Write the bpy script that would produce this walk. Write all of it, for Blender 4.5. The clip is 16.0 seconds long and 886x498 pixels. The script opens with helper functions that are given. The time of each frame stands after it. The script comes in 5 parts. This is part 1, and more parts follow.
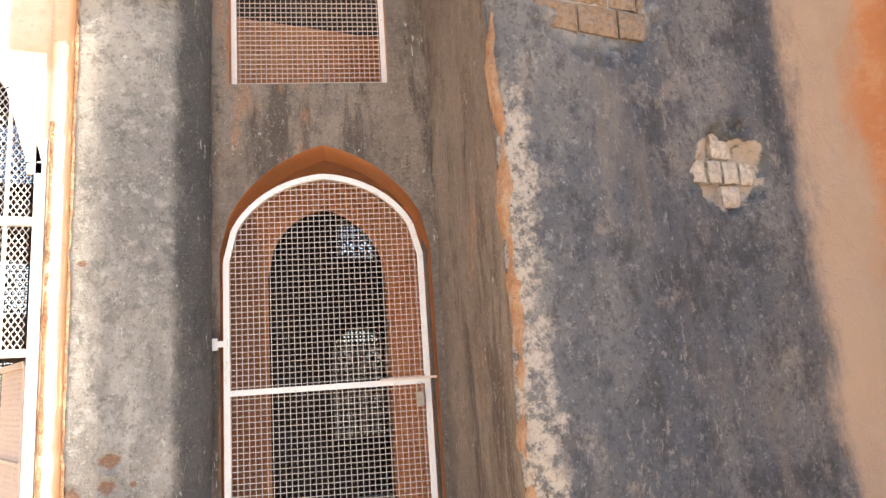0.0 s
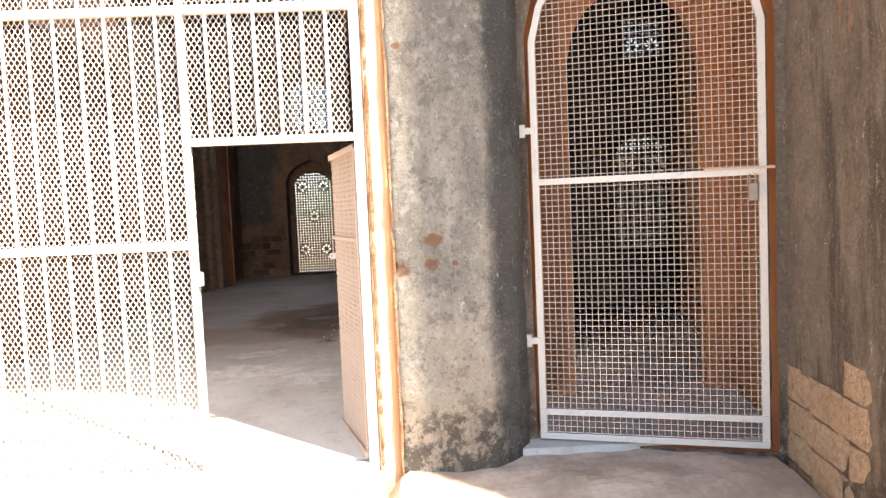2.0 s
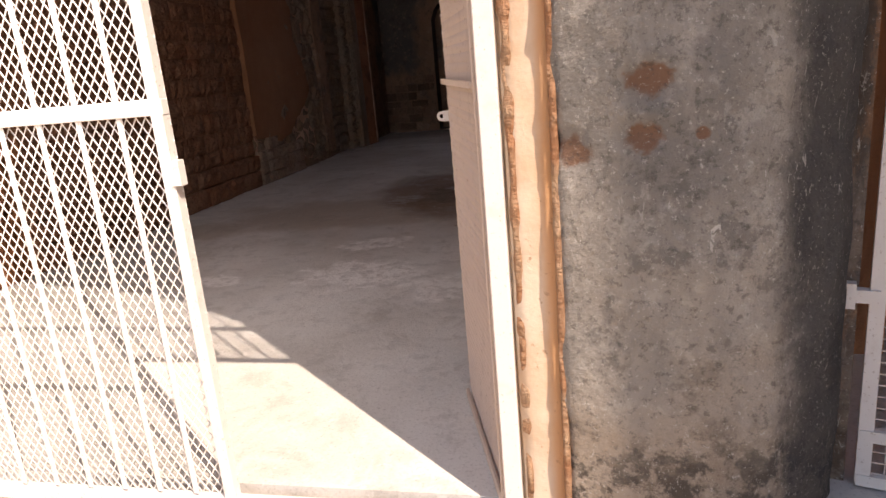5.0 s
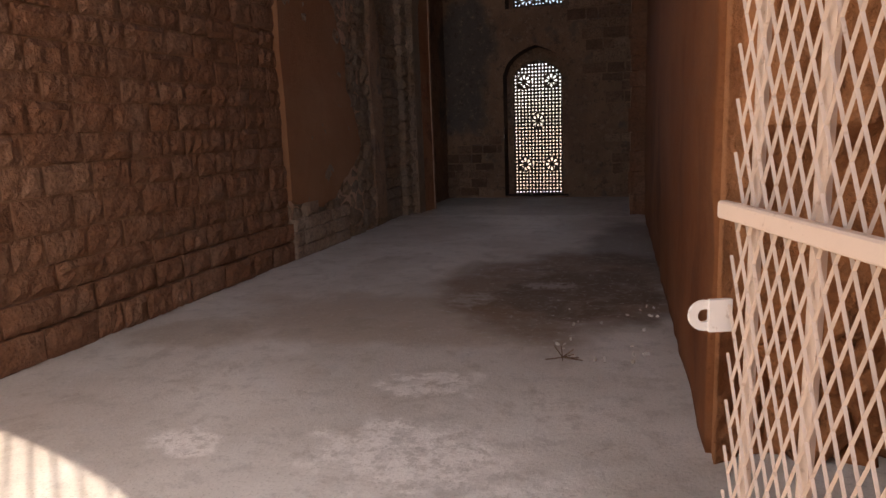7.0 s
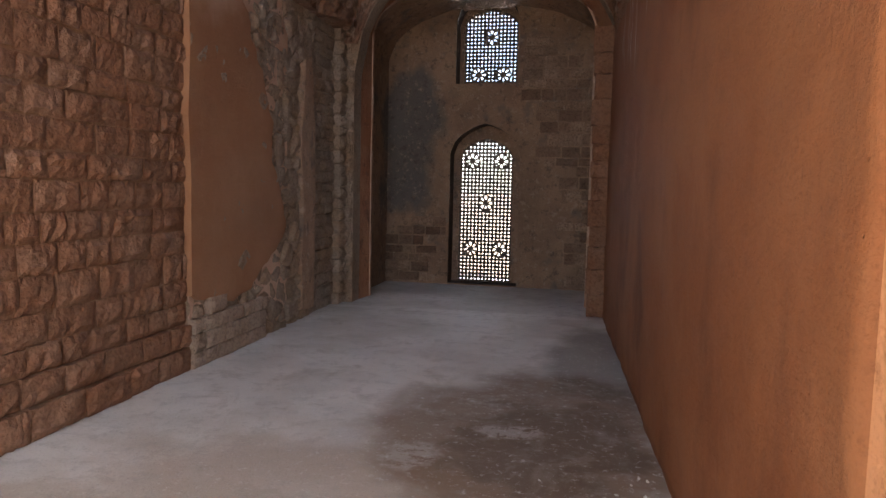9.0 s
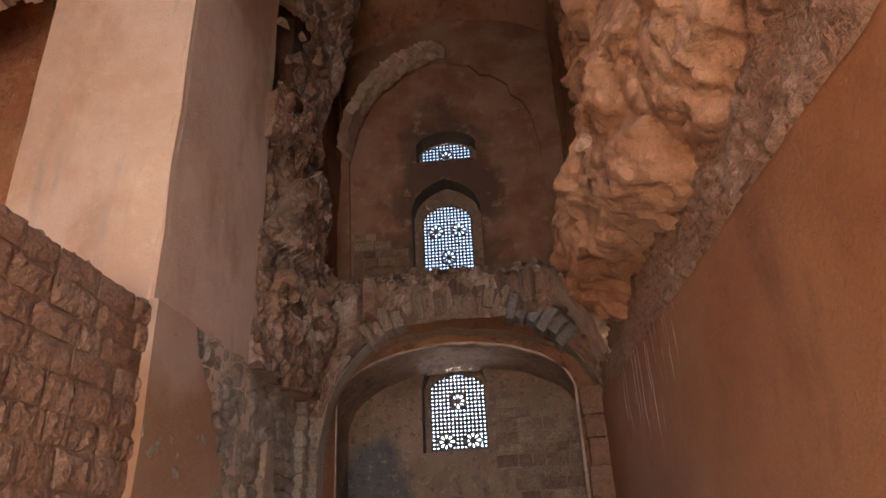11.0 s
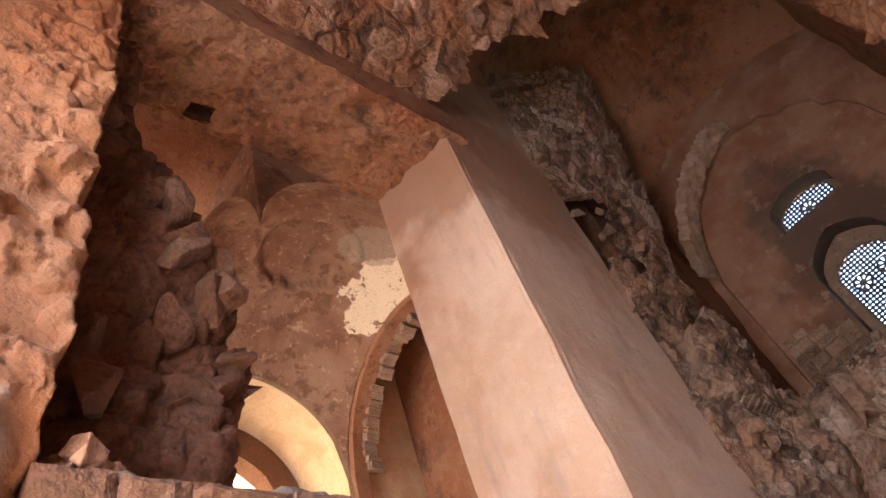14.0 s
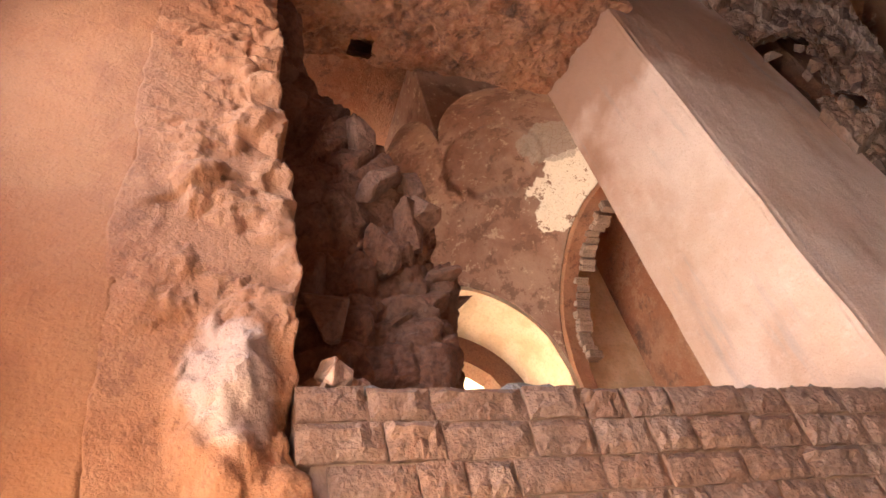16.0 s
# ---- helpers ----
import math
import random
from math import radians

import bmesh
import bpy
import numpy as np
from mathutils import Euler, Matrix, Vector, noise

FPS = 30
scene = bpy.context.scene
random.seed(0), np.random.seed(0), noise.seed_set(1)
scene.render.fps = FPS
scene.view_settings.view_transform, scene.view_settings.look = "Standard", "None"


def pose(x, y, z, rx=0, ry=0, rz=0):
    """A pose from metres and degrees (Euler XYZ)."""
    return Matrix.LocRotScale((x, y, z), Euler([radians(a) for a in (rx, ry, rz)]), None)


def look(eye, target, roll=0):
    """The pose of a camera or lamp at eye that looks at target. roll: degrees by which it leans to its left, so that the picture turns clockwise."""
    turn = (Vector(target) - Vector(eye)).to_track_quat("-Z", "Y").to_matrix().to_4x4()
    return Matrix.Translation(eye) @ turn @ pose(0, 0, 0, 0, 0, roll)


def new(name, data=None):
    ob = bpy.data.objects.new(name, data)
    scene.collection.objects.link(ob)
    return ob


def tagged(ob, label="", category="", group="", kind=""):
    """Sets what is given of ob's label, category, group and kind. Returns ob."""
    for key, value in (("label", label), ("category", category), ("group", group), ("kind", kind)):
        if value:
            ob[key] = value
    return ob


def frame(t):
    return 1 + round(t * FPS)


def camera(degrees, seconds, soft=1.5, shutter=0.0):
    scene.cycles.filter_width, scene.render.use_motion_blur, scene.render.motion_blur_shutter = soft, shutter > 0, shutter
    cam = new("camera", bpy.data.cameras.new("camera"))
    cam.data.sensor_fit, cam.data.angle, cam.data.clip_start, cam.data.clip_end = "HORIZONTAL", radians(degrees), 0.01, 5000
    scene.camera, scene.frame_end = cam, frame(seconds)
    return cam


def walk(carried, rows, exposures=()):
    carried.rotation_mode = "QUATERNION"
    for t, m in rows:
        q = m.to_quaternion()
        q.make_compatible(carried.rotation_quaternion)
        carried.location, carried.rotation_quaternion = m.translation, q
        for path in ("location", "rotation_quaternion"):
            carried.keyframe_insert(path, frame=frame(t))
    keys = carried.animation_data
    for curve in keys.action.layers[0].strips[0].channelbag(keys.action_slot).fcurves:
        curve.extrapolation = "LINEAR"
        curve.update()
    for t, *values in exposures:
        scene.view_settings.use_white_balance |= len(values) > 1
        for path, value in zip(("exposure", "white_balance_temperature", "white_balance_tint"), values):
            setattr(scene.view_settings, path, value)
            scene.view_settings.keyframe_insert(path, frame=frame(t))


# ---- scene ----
cam = camera(66.6, 16.0)
PATH = [
    (0, (0.626, -4.011, 1.51), (1.422, -2.213, 1.874), -3.9),
    (0.5, (0.569, -3.97, 1.432), (1.297, -2.113, 1.586), -3.6),
    (1, (0.554, -3.938, 1.336), (1.186, -2.041, 1.299), -2.9),
    (1.5, (0.483, -3.842, 1.369), (0.804, -1.869, 1.285), -2.8),
    (2, (0.392, -3.615, 1.347), (0.453, -1.619, 1.232), -2.4),
    (2.5, (0.388, -3.387, 1.308), (0.315, -1.404, 1.053), -3.0),
    (3, (0.442, -3.084, 1.297), (0.078, -1.134, 1.04), -0.1),
    (3.2, (0.467, -2.964, 1.303), (-0.011, -1.049, 0.981), 0.4),
    (5.3, (0.252, -1.408, 1.257), (-0.203, 0.469, 0.736), -6.0),
    (5.5, (0.195, -1.228, 1.261), (-0.383, 0.628, 0.791), -6.1),
    (6, (0.014, -0.827, 1.264), (-0.623, 1.027, 0.865), -3.7),
    (6.5, (-0.134, -0.425, 1.262), (-0.597, 1.468, 0.811), -4.5),
    (7, (-0.248, -0.082, 1.3), (-0.817, 1.802, 0.942), -2.2),
    (7.5, (-0.367, 0.343, 1.262), (-1.004, 2.211, 0.942), -2.8),
    (8, (-0.459, 0.618, 1.348), (-0.743, 2.572, 1.034), -0.8),
    (8.3, (-0.517, 0.745, 1.37), (-0.654, 2.713, 1.04), 3.0),
    (8.5, (-0.559, 0.826, 1.383), (-0.741, 2.788, 1.04), 0.2),
    (9, (-0.597, 1.043, 1.53), (-0.982, 2.998, 1.356), 1.3),
    (9.5, (-0.799, 1.191, 1.655), (-1.049, 3.168, 1.824), 2.1),
    (11.8, (-1.377, 1.977, 1.905), (-1.597, 3.693, 2.909), -8.7),
    (12, (-1.385, 1.989, 1.917), (-1.649, 3.669, 2.969), -11.9),
    (12.5, (-1.398, 2.013, 1.941), (-1.736, 3.548, 3.178), -18.3),
    (13, (-1.402, 2.023, 1.957), (-1.903, 3.439, 3.277), -19.4),
    (13.5, (-1.401, 2.024, 1.957), (-2.049, 3.282, 3.37), -21.8),
    (14, (-1.402, 2.025, 1.958), (-2.232, 3.144, 3.393), -22.7),
    (14.5, (-1.402, 2.025, 1.959), (-2.391, 3.001, 3.397), -21.5),
    (15, (-1.402, 2.025, 1.959), (-2.527, 2.863, 3.385), -19.0),
    (15.5, (-1.403, 2.025, 1.959), (-2.623, 2.766, 3.36), -16.5),
    (16, (-1.403, 2.025, 1.959), (-2.686, 2.723, 3.325), -16.0),
]
walk(cam, [(t, look(eye, target, roll)) for t, eye, target, roll in PATH],
     [(0, 1.85, 6750, 10), (1.2, 1.95, 6800, 10), (2, 1.75, 6900, 10), (3.2, 1.3, 7000, 14), (5.5, 0.45, 7150, 21), (6.2, 0.5, 7250, 22), (7, 1.1, 7300, 20),
      (8, 2.15, 6900, 13), (9, 2.5, 6500, 10), (9.6, 2.65, 6900, 10), (12, 3.5, 6250, 8), (14, 3.85, 6050, 6), (16, 4.1, 5950, 4)])

# ---- light ----
world = bpy.data.worlds.new("sky")
scene.world = world
world.use_nodes = True
wn = world.node_tree
sky = wn.nodes.new("ShaderNodeTexSky")
sky.sky_type = "NISHITA"
sky.sun_disc = False
sky.sun_elevation = radians(50)
sky.sun_rotation = radians(132)
wn.links.new(sky.outputs[0], wn.nodes["Background"].inputs[0])
wn.nodes["Background"].inputs[1].default_value = 0.13
sun_data = bpy.data.lights.new("sun", "SUN")
sun_data.energy, sun_data.angle, sun_data.color = 5.0, radians(0.5), (1, 0.91, 0.78)
sun = new("sun", sun_data)
sun.matrix_world = look((6.6, -6.0, 10.7), (0, 0, 0))


def sky_lamp(name, at, to, width, height, watts, colour=(0.78, 0.94, 1.42)):
    data = bpy.data.lights.new(name, "AREA")
    data.shape, data.size, data.size_y, data.energy, data.color = "RECTANGLE", width, height, watts, colour
    ob = new(name, data)
    ob.matrix_world = look(at, to)
    return ob


# sky light that enters by the large openings of the front
sky_lamp("sky_upper_opening", (-1.9, 0.3, 5.6), (-2.9, 6.0, 4.0), 2.2, 2.0, 6.8)
sky_lamp("sky_side_opening", (-6.6, 0.3, 5.6), (-6.0, 6.0, 5.2), 3.0, 6.0, 9.5)
# daylight and light off the sunlit ground that enters by the gate
sky_lamp("sky_gate_opening", (-1.9, 0.1, 2.0), (-1.9, 2.2, 0.0), 2.2, 2.2, 23, (1.0, 0.93, 0.85))

# sky behind the screens of the end wall
sky_lamp("sky_end_screen", (-2.06, 12.5, 3.9), (-2.06, 9.0, 1.6), 0.9, 1.2, 26, (0.95, 0.97, 1.08))
sky_lamp("sky_end_screen", (-2.08, 12.6, 1.75), (-2.08, 9.0, 0.0), 0.9, 1.5, 75, (0.95, 0.97, 1.08))
sky_lamp("sky_end_screen", (-2.06, 12.5, 6.8), (-2.06, 9.0, 5.6), 0.9, 1.4, 2.5)

# ---- materials ----
class Nodes:
    """Small wrapper that builds a node material on world positions."""

    def __init__(self, name):
        self.m = bpy.data.materials.new(name)
        self.m.use_nodes = True
        self.t = self.m.node_tree
        self.b = self.t.nodes["Principled BSDF"]
        self.pos = self.t.nodes.new("ShaderNodeNewGeometry").outputs["Position"]

    def put(self, socket, value):
        if isinstance(value, bpy.types.NodeSocket):
            self.t.links.new(value, socket)
        else:
            socket.default_value = value

    def node(self, kind, **inputs):
        n = self.t.nodes.new(kind)
        for k, v in inputs.items():
            self.put(n.inputs[k.replace("_", " ")], v)
        return n

    def noise(self, scale, detail=4.0, rough=0.55, stretch=None, distort=0.0):
        v = self.pos
        if stretch:
            mp = self.node("ShaderNodeMapping", Vector=self.pos, Scale=stretch)
            v = mp.outputs[0]
        return self.node("ShaderNodeTexNoise", Vector=v, Scale=scale, Detail=detail, Roughness=rough, Distortion=distort).outputs["Fac"]

    def cells(self, scale, out="Distance", feature="F1", stretch=None):
        n = self.t.nodes.new("ShaderNodeTexVoronoi")
        n.feature = feature
        v = self.pos
        if stretch:
            v = self.node("ShaderNodeMapping", Vector=self.pos, Scale=stretch).outputs[0]
        self.put(n.inputs["Vector"], v)
        n.inputs["Scale"].default_value = scale
        return n.outputs[out]

    def step(self, value, a, b, low=0.0, high=1.0):
        n = self.node("ShaderNodeMapRange")
        n.interpolation_type = "SMOOTHSTEP"
        for i, v in enumerate((value, a, b, low, high)):
            self.put(n.inputs[i], v)
        return n.outputs[0]

    def math(self, op, a, b=0.0):
        n = self.t.nodes.new("ShaderNodeMath")
        n.operation = op
        self.put(n.inputs[0], a)
        self.put(n.inputs[1], b)
        return n.outputs[0]

    def mix(self, f, a, b, blend="MIX"):
        n = self.t.nodes.new("ShaderNodeMix")
        n.data_type, n.blend_type = "RGBA", blend
        self.put(n.inputs[0], f)
        for i, v in ((6, a), (7, b)):
            self.put(n.inputs[i], (*v, 1) if isinstance(v, tuple) else v)
        return n.outputs[2]

    def spot(self, centre, radii, wobble=0.5, scale=2.0):
        """1 inside a blot at centre, fading to 0 past its radii, with an uneven outline."""
        d = self.node("ShaderNodeVectorMath", Vector=self.pos)
        d.operation = "SUBTRACT"
        d.inputs[1].default_value = centre
        e = self.t.nodes.new("ShaderNodeVectorMath")
        e.operation = "DIVIDE"
        self.put(e.inputs[0], d.outputs[0])
        e.inputs[1].default_value = radii
        length = self.t.nodes.new("ShaderNodeVectorMath")
        length.operation = "LENGTH"
        self.put(length.inputs[0], e.outputs[0])
        off = self.math("MULTIPLY", self.math("SUBTRACT", self.noise(scale, 5), 0.5), wobble * 2)
        return self.step(self.math("ADD", length.outputs["Value"], off), 1.0, 0.6)

    def axis(self, i):
        return self.node("ShaderNodeSeparateXYZ", Vector=self.pos).outputs[i]

    def random(self):
        return self.t.nodes.new("ShaderNodeObjectInfo").outputs["Random"]

    def done(self, colour, rough=0.9, bump=None, strength=0.4, depth=0.02, metal=0.0, spec=0.25):
        self.put(self.b.inputs["Base Color"], (*colour, 1) if isinstance(colour, tuple) else colour)
        self.put(self.b.inputs["Roughness"], rough)
        self.b.inputs["Metallic"].default_value = metal
        self.b.inputs["Specular IOR Level"].default_value = spec
        if bump is not None:
            n = self.node("ShaderNodeBump", Strength=strength, Distance=depth, Height=bump)
            self.put(self.b.inputs["Normal"], n.outputs[0])
        return self.m


def plaster_orange(name, base=(0.46, 0.19, 0.075), light=(0.55, 0.28, 0.14), dark=(0.27, 0.095, 0.04), grime=0.5, dark_blot=None, bared=None, drips=None, flake=0.0):
    n = Nodes(name)
    c = n.mix(n.step(n.noise(0.7, 6), 0.35, 0.65), base, light)
    c = n.mix(n.math("MULTIPLY", n.step(n.noise(1.6, 6, 0.6, (1, 1, 0.45)), 0.5, 0.75), grime), c, dark)
    c = n.mix(n.math("MULTIPLY", n.step(n.noise(9, 6, 0.65), 0.5, 0.72), 0.35), c, light)
    c = n.mix(n.math("MULTIPLY", n.step(n.noise(60, 3), 0.5, 0.8), 0.4), c, dark)
    if flake:
        c = n.mix(n.math("MULTIPLY", n.step(n.noise(2.3, 9, 0.72), 0.52, 0.56), flake), c, light)
        c = n.mix(n.math("MULTIPLY", n.step(n.noise(4.1, 9, 0.75), 0.56, 0.6), flake), c, dark)
        c = n.mix(n.math("MULTIPLY", n.step(n.noise(19, 7, 0.75), 0.55, 0.61), flake * 0.7), c, tuple(v * 1.25 for v in light))
    if drips:
        run = n.math("MULTIPLY", n.spot(*drips), n.step(n.noise(26, 3, 0.6, (1, 1, 0.02)), 0.6, 0.66))
        c = n.mix(n.math("MULTIPLY", run, 0.7), c, (0.6, 0.5, 0.42))
    if bared:
        c = n.mix(n.math("MULTIPLY", n.spot(*bared), 0.6), c, (0.5, 0.34, 0.25))
    if dark_blot:
        c = n.mix(n.math("MULTIPLY", n.spot(*dark_blot), 0.75), c, dark)
        c = n.mix(n.math("MULTIPLY", n.step(n.noise(5, 6, 0.7, (1, 1, 0.12)), 0.56, 0.7), 0.45), c, (0.34, 0.27, 0.23))
    h = n.math("ADD", n.math("MULTIPLY", n.noise(3, 7, 0.55 + 0.12 * min(1.0, flake * 2)), 1.4), n.math("MULTIPLY", n.noise(45, 5, 0.65), 0.4))
    pits = n.step(n.cells(16), 0.1, 0.02)
    h = n.math("SUBTRACT", h, n.math("MULTIPLY", n.math("MULTIPLY", pits, n.step(n.noise(2.5), 0.55, 0.65)), 0.5))
    return n.done(c, 0.88, h, 0.6 + 0.6 * flake, 0.03 + 0.04 * flake)


def stone(name, a, b, dust, grain=35, bump=0.8, patch=0.0, earth=(0.3, 0.145, 0.075)):
    n = Nodes(name)
    r = n.random()
    c = n.mix(r, a, b)
    if patch:
        each = n.cells(patch, "Color")
        shade = n.node("ShaderNodeSeparateColor", Color=each)
        c = n.mix(n.step(shade.outputs[0], 0.55, 0.6), c, tuple(v * 1.25 + 0.02 for v in b))
        c = n.mix(n.step(shade.outputs[1], 0.62, 0.68), c, tuple(v * 0.5 for v in a))
        c = n.mix(n.step(n.noise(1.4, 8, 0.68), 0.5, 0.6), c, earth)
    c = n.mix(n.step(n.noise(2.2, 6), 0.38, 0.66), c, dust)
    c = n.mix(n.math("MULTIPLY", n.step(n.noise(grain, 4, 0.65), 0.42, 0.7), 0.55), c, tuple(v * 0.45 for v in a))
    c = n.mix(n.math("MULTIPLY", n.step(n.noise(0.8, 5), 0.5, 0.75), 0.35), c, tuple(v * 0.55 for v in b))
    h = n.math("ADD", n.math("MULTIPLY", n.noise(9, 6, 0.65), 1.2), n.math("MULTIPLY", n.noise(grain * 1.4, 4), 0.4))
    return n.done(c, 0.92, h, bump, 0.05)


def weathered(name, warm=0.0):
    """Grey, blackened lime plaster of the outer wall with pale scratches and brown underlayer."""
    n = Nodes(name)
    c = n.mix(n.step(n.noise(0.9, 8, 0.62, (1, 1, 0.5)), 0.38, 0.6), (0.39, 0.35, 0.305), (0.19, 0.178, 0.165))
    c = n.mix(n.math("MULTIPLY", n.step(n.noise(1.8, 7, 0.65, (1, 1, 0.35)), 0.5, 0.64), 0.7), c, (0.42, 0.385, 0.345))
    c = n.mix(n.math("MULTIPLY", n.step(n.noise(2.4, 8, 0.68, (1, 1, 0.6)), 0.55, 0.66), 0.7), c, (0.075, 0.074, 0.075))
    c = n.mix(n.math("MULTIPLY", n.step(n.noise(7, 8, 0.75), 0.53, 0.61), 0.5), c, (0.1, 0.094, 0.088))
    c = n.mix(n.math("MULTIPLY", n.step(n.noise(16, 7, 0.75), 0.52, 0.64), 0.5), c, (0.45, 0.42, 0.38))
    low = n.step(n.math("ADD", n.axis(2), n.math("MULTIPLY", n.noise(2.2, 6, 0.65), 1.0)), 1.1, 0.7)
    c = n.mix(n.math("MULTIPLY", low, 0.55), c, (0.4, 0.315, 0.235))
    mould = n.math("MULTIPLY", n.step(n.math("ADD", n.axis(2), n.math("MULTIPLY", n.noise(5, 7, 0.7), 0.7)), 0.72, 0.5), n.step(n.noise(9, 6, 0.72), 0.43, 0.53))
    c = n.mix(n.math("MULTIPLY", mould, 0.85), c, (0.055, 0.048, 0.042))
    for at, rad in (((0.45, -0.12, 1.19), 0.055), ((0.44, -0.12, 1.07), 0.05), ((0.28, -0.1, 1.04), 0.05), ((0.56, -0.12, 1.07), 0.02), ((0.3, -0.1, 2.2), 0.03)):
        c = n.mix(n.math("MULTIPLY", n.spot(at, (rad, 0.3, rad * 0.8), 0.7, 26.0), 0.9), c, (0.19, 0.102, 0.063))
    if warm:
        c = n.mix(warm, c, (0.15, 0.098, 0.068))
        c = n.mix(n.math("MULTIPLY", n.step(n.noise(2.5, 8, 0.72, (1, 1, 0.2)), 0.47, 0.58), 0.75), c, (0.062, 0.047, 0.038))
        c = n.mix(n.math("MULTIPLY", n.step(n.noise(3.2, 8, 0.72, (1, 1, 0.25)), 0.57, 0.65), 0.6), c, (0.38, 0.2, 0.11))
        c = n.mix(n.math("MULTIPLY", n.step(n.noise(13, 7, 0.75, (1, 1, 0.3)), 0.56, 0.64), 0.45), c, (0.3, 0.22, 0.16))
    else:
        # Mask that turns the plaster near black towards the pier's right side.
        dark_tone = n.step(n.math("ADD", n.axis(0), n.math("MULTIPLY", n.noise(3.0, 7, 0.7), 0.3)), 0.86, 0.97)
        c = n.mix(n.math("MULTIPLY", dark_tone, 0.8), c, (0.052, 0.053, 0.057))
    c = n.mix(n.math("MULTIPLY", n.step(n.noise(38, 6, 0.78), 0.53, 0.62), 0.5), c, (0.075, 0.07, 0.064))
    scratch = n.math("MULTIPLY", n.step(n.noise(30, 5, 0.75, (1, 1, 0.3), 0.8), 0.62, 0.66), n.step(n.noise(3.0, 3), 0.48, 0.6))
    c = n.mix(n.math("MULTIPLY", scratch, 0.85), c, (0.62, 0.59, 0.55))
    c = n.mix(n.math("MULTIPLY", n.step(n.noise(85, 4, 0.75), 0.6, 0.65), 0.55), c, (0.55, 0.52, 0.48))
    h = n.math("ADD", n.noise(5, 7, 0.65), n.math("MULTIPLY", n.noise(60, 5, 0.7), 0.45))
    h = n.math("ADD", h, n.math("MULTIPLY", scratch, -0.2))
    return n.done(c, 0.85, h, 0.8, 0.025)


def concrete_floor(name):
    n = Nodes(name)
    c = n.mix(n.step(n.noise(0.8, 7), 0.36, 0.62), (0.72, 0.7, 0.665), (0.57, 0.54, 0.5))
    c = n.mix(n.math("MULTIPLY", n.step(n.noise(3.5, 8, 0.68), 0.5, 0.66), 0.6), c, (0.68, 0.67, 0.65))
    c = n.mix(n.math("MULTIPLY", n.spot((-1.9, 4.2, 0), (1.5, 0.75, 9), 0.7, 1.2), 0.5), c, (0.36, 0.27, 0.19))
    c = n.mix(n.math("MULTIPLY", n.spot((-3.1, 3.6, 0), (0.55, 0.4, 9), 0.6, 1.8), 0.45), c, (0.36, 0.28, 0.2))
    earth = n.spot((-0.85, 5.3, 0), (1.15, 1.75, 9), 0.55, 0.9)
    c = n.mix(n.math("MULTIPLY", n.math("MULTIPLY", earth, n.step(n.noise(2.2, 8, 0.68), 0.2, 0.46)), 0.85), c, (0.2, 0.125, 0.075))
    core = n.spot((-0.75, 5.1, 0), (0.75, 1.0, 9), 0.9, 2.0)
    c = n.mix(n.math("MULTIPLY", core, 0.6), c, (0.105, 0.068, 0.045))
    wet = n.spot((-0.3, 7.3, 0), (0.65, 1.7, 9), 0.5, 1.2)
    c = n.mix(n.math("MULTIPLY", wet, 0.65), c, (0.12, 0.1, 0.082))
    for at, radii, much in (((-1.15, 2.3, 0), (0.5, 0.36, 9), 1.0), ((-1.3, 3.05, 0), (0.28, 0.25, 9), 0.85), ((-2.12, 2.2, 0), (0.2, 0.15, 9), 1.0),
                            ((-1.5, 4.72, 0), (0.2, 0.22, 9), 0.6), ((-0.98, 5.25, 0), (0.22, 0.16, 9), 0.6), ((-0.55, 2.0, 0), (0.2, 0.3, 9), 0.8)):
        pale = n.math("MULTIPLY", n.spot(at, radii, 0.9, 4.5), n.step(n.noise(11, 7, 0.78), 0.42, 0.51))
        c = n.mix(n.math("MULTIPLY", pale, much), c, (0.86, 0.84, 0.81) if at[1] < 4 else (0.5, 0.46, 0.42))
    sill = n.spot((-1.9, 9.35, 0), (2.2, 0.16, 9), 0.5, 3.0)
    c = n.mix(n.math("MULTIPLY", sill, 0.6), c, (0.78, 0.76, 0.73))
    c = n.mix(n.math("MULTIPLY", n.step(n.noise(7, 8, 0.72), 0.5, 0.62), 0.3), c, (0.34, 0.31, 0.275))
    c = n.mix(n.math("MULTIPLY", n.step(n.noise(2.1, 8, 0.72, None, 0.6), 0.54, 0.64), 0.32), c, (0.34, 0.295, 0.245))
    c = n.mix(n.math("MULTIPLY", n.step(n.noise(17, 7, 0.78), 0.56, 0.63), 0.4), c, (0.7, 0.68, 0.65))
    chips = n.math("MULTIPLY", n.step(n.noise(22, 5, 0.72), 0.62, 0.66), n.step(n.noise(1.3, 3), 0.45, 0.6))
    c = n.mix(n.math("MULTIPLY", chips, 0.6), c, (0.68, 0.66, 0.63))
    c = n.mix(n.math("MULTIPLY", n.step(n.noise(80, 4), 0.52, 0.75), 0.35), c, (0.17, 0.15, 0.13))
    h = n.math("ADD", n.math("MULTIPLY", n.noise(2.0, 7), 1.2), n.math("MULTIPLY", n.noise(40, 6, 0.7), 0.3))
    return n.done(c, n.step(n.noise(1.5, 4), 0.3, 0.7, 0.72, 0.92), h, 0.6, 0.025)


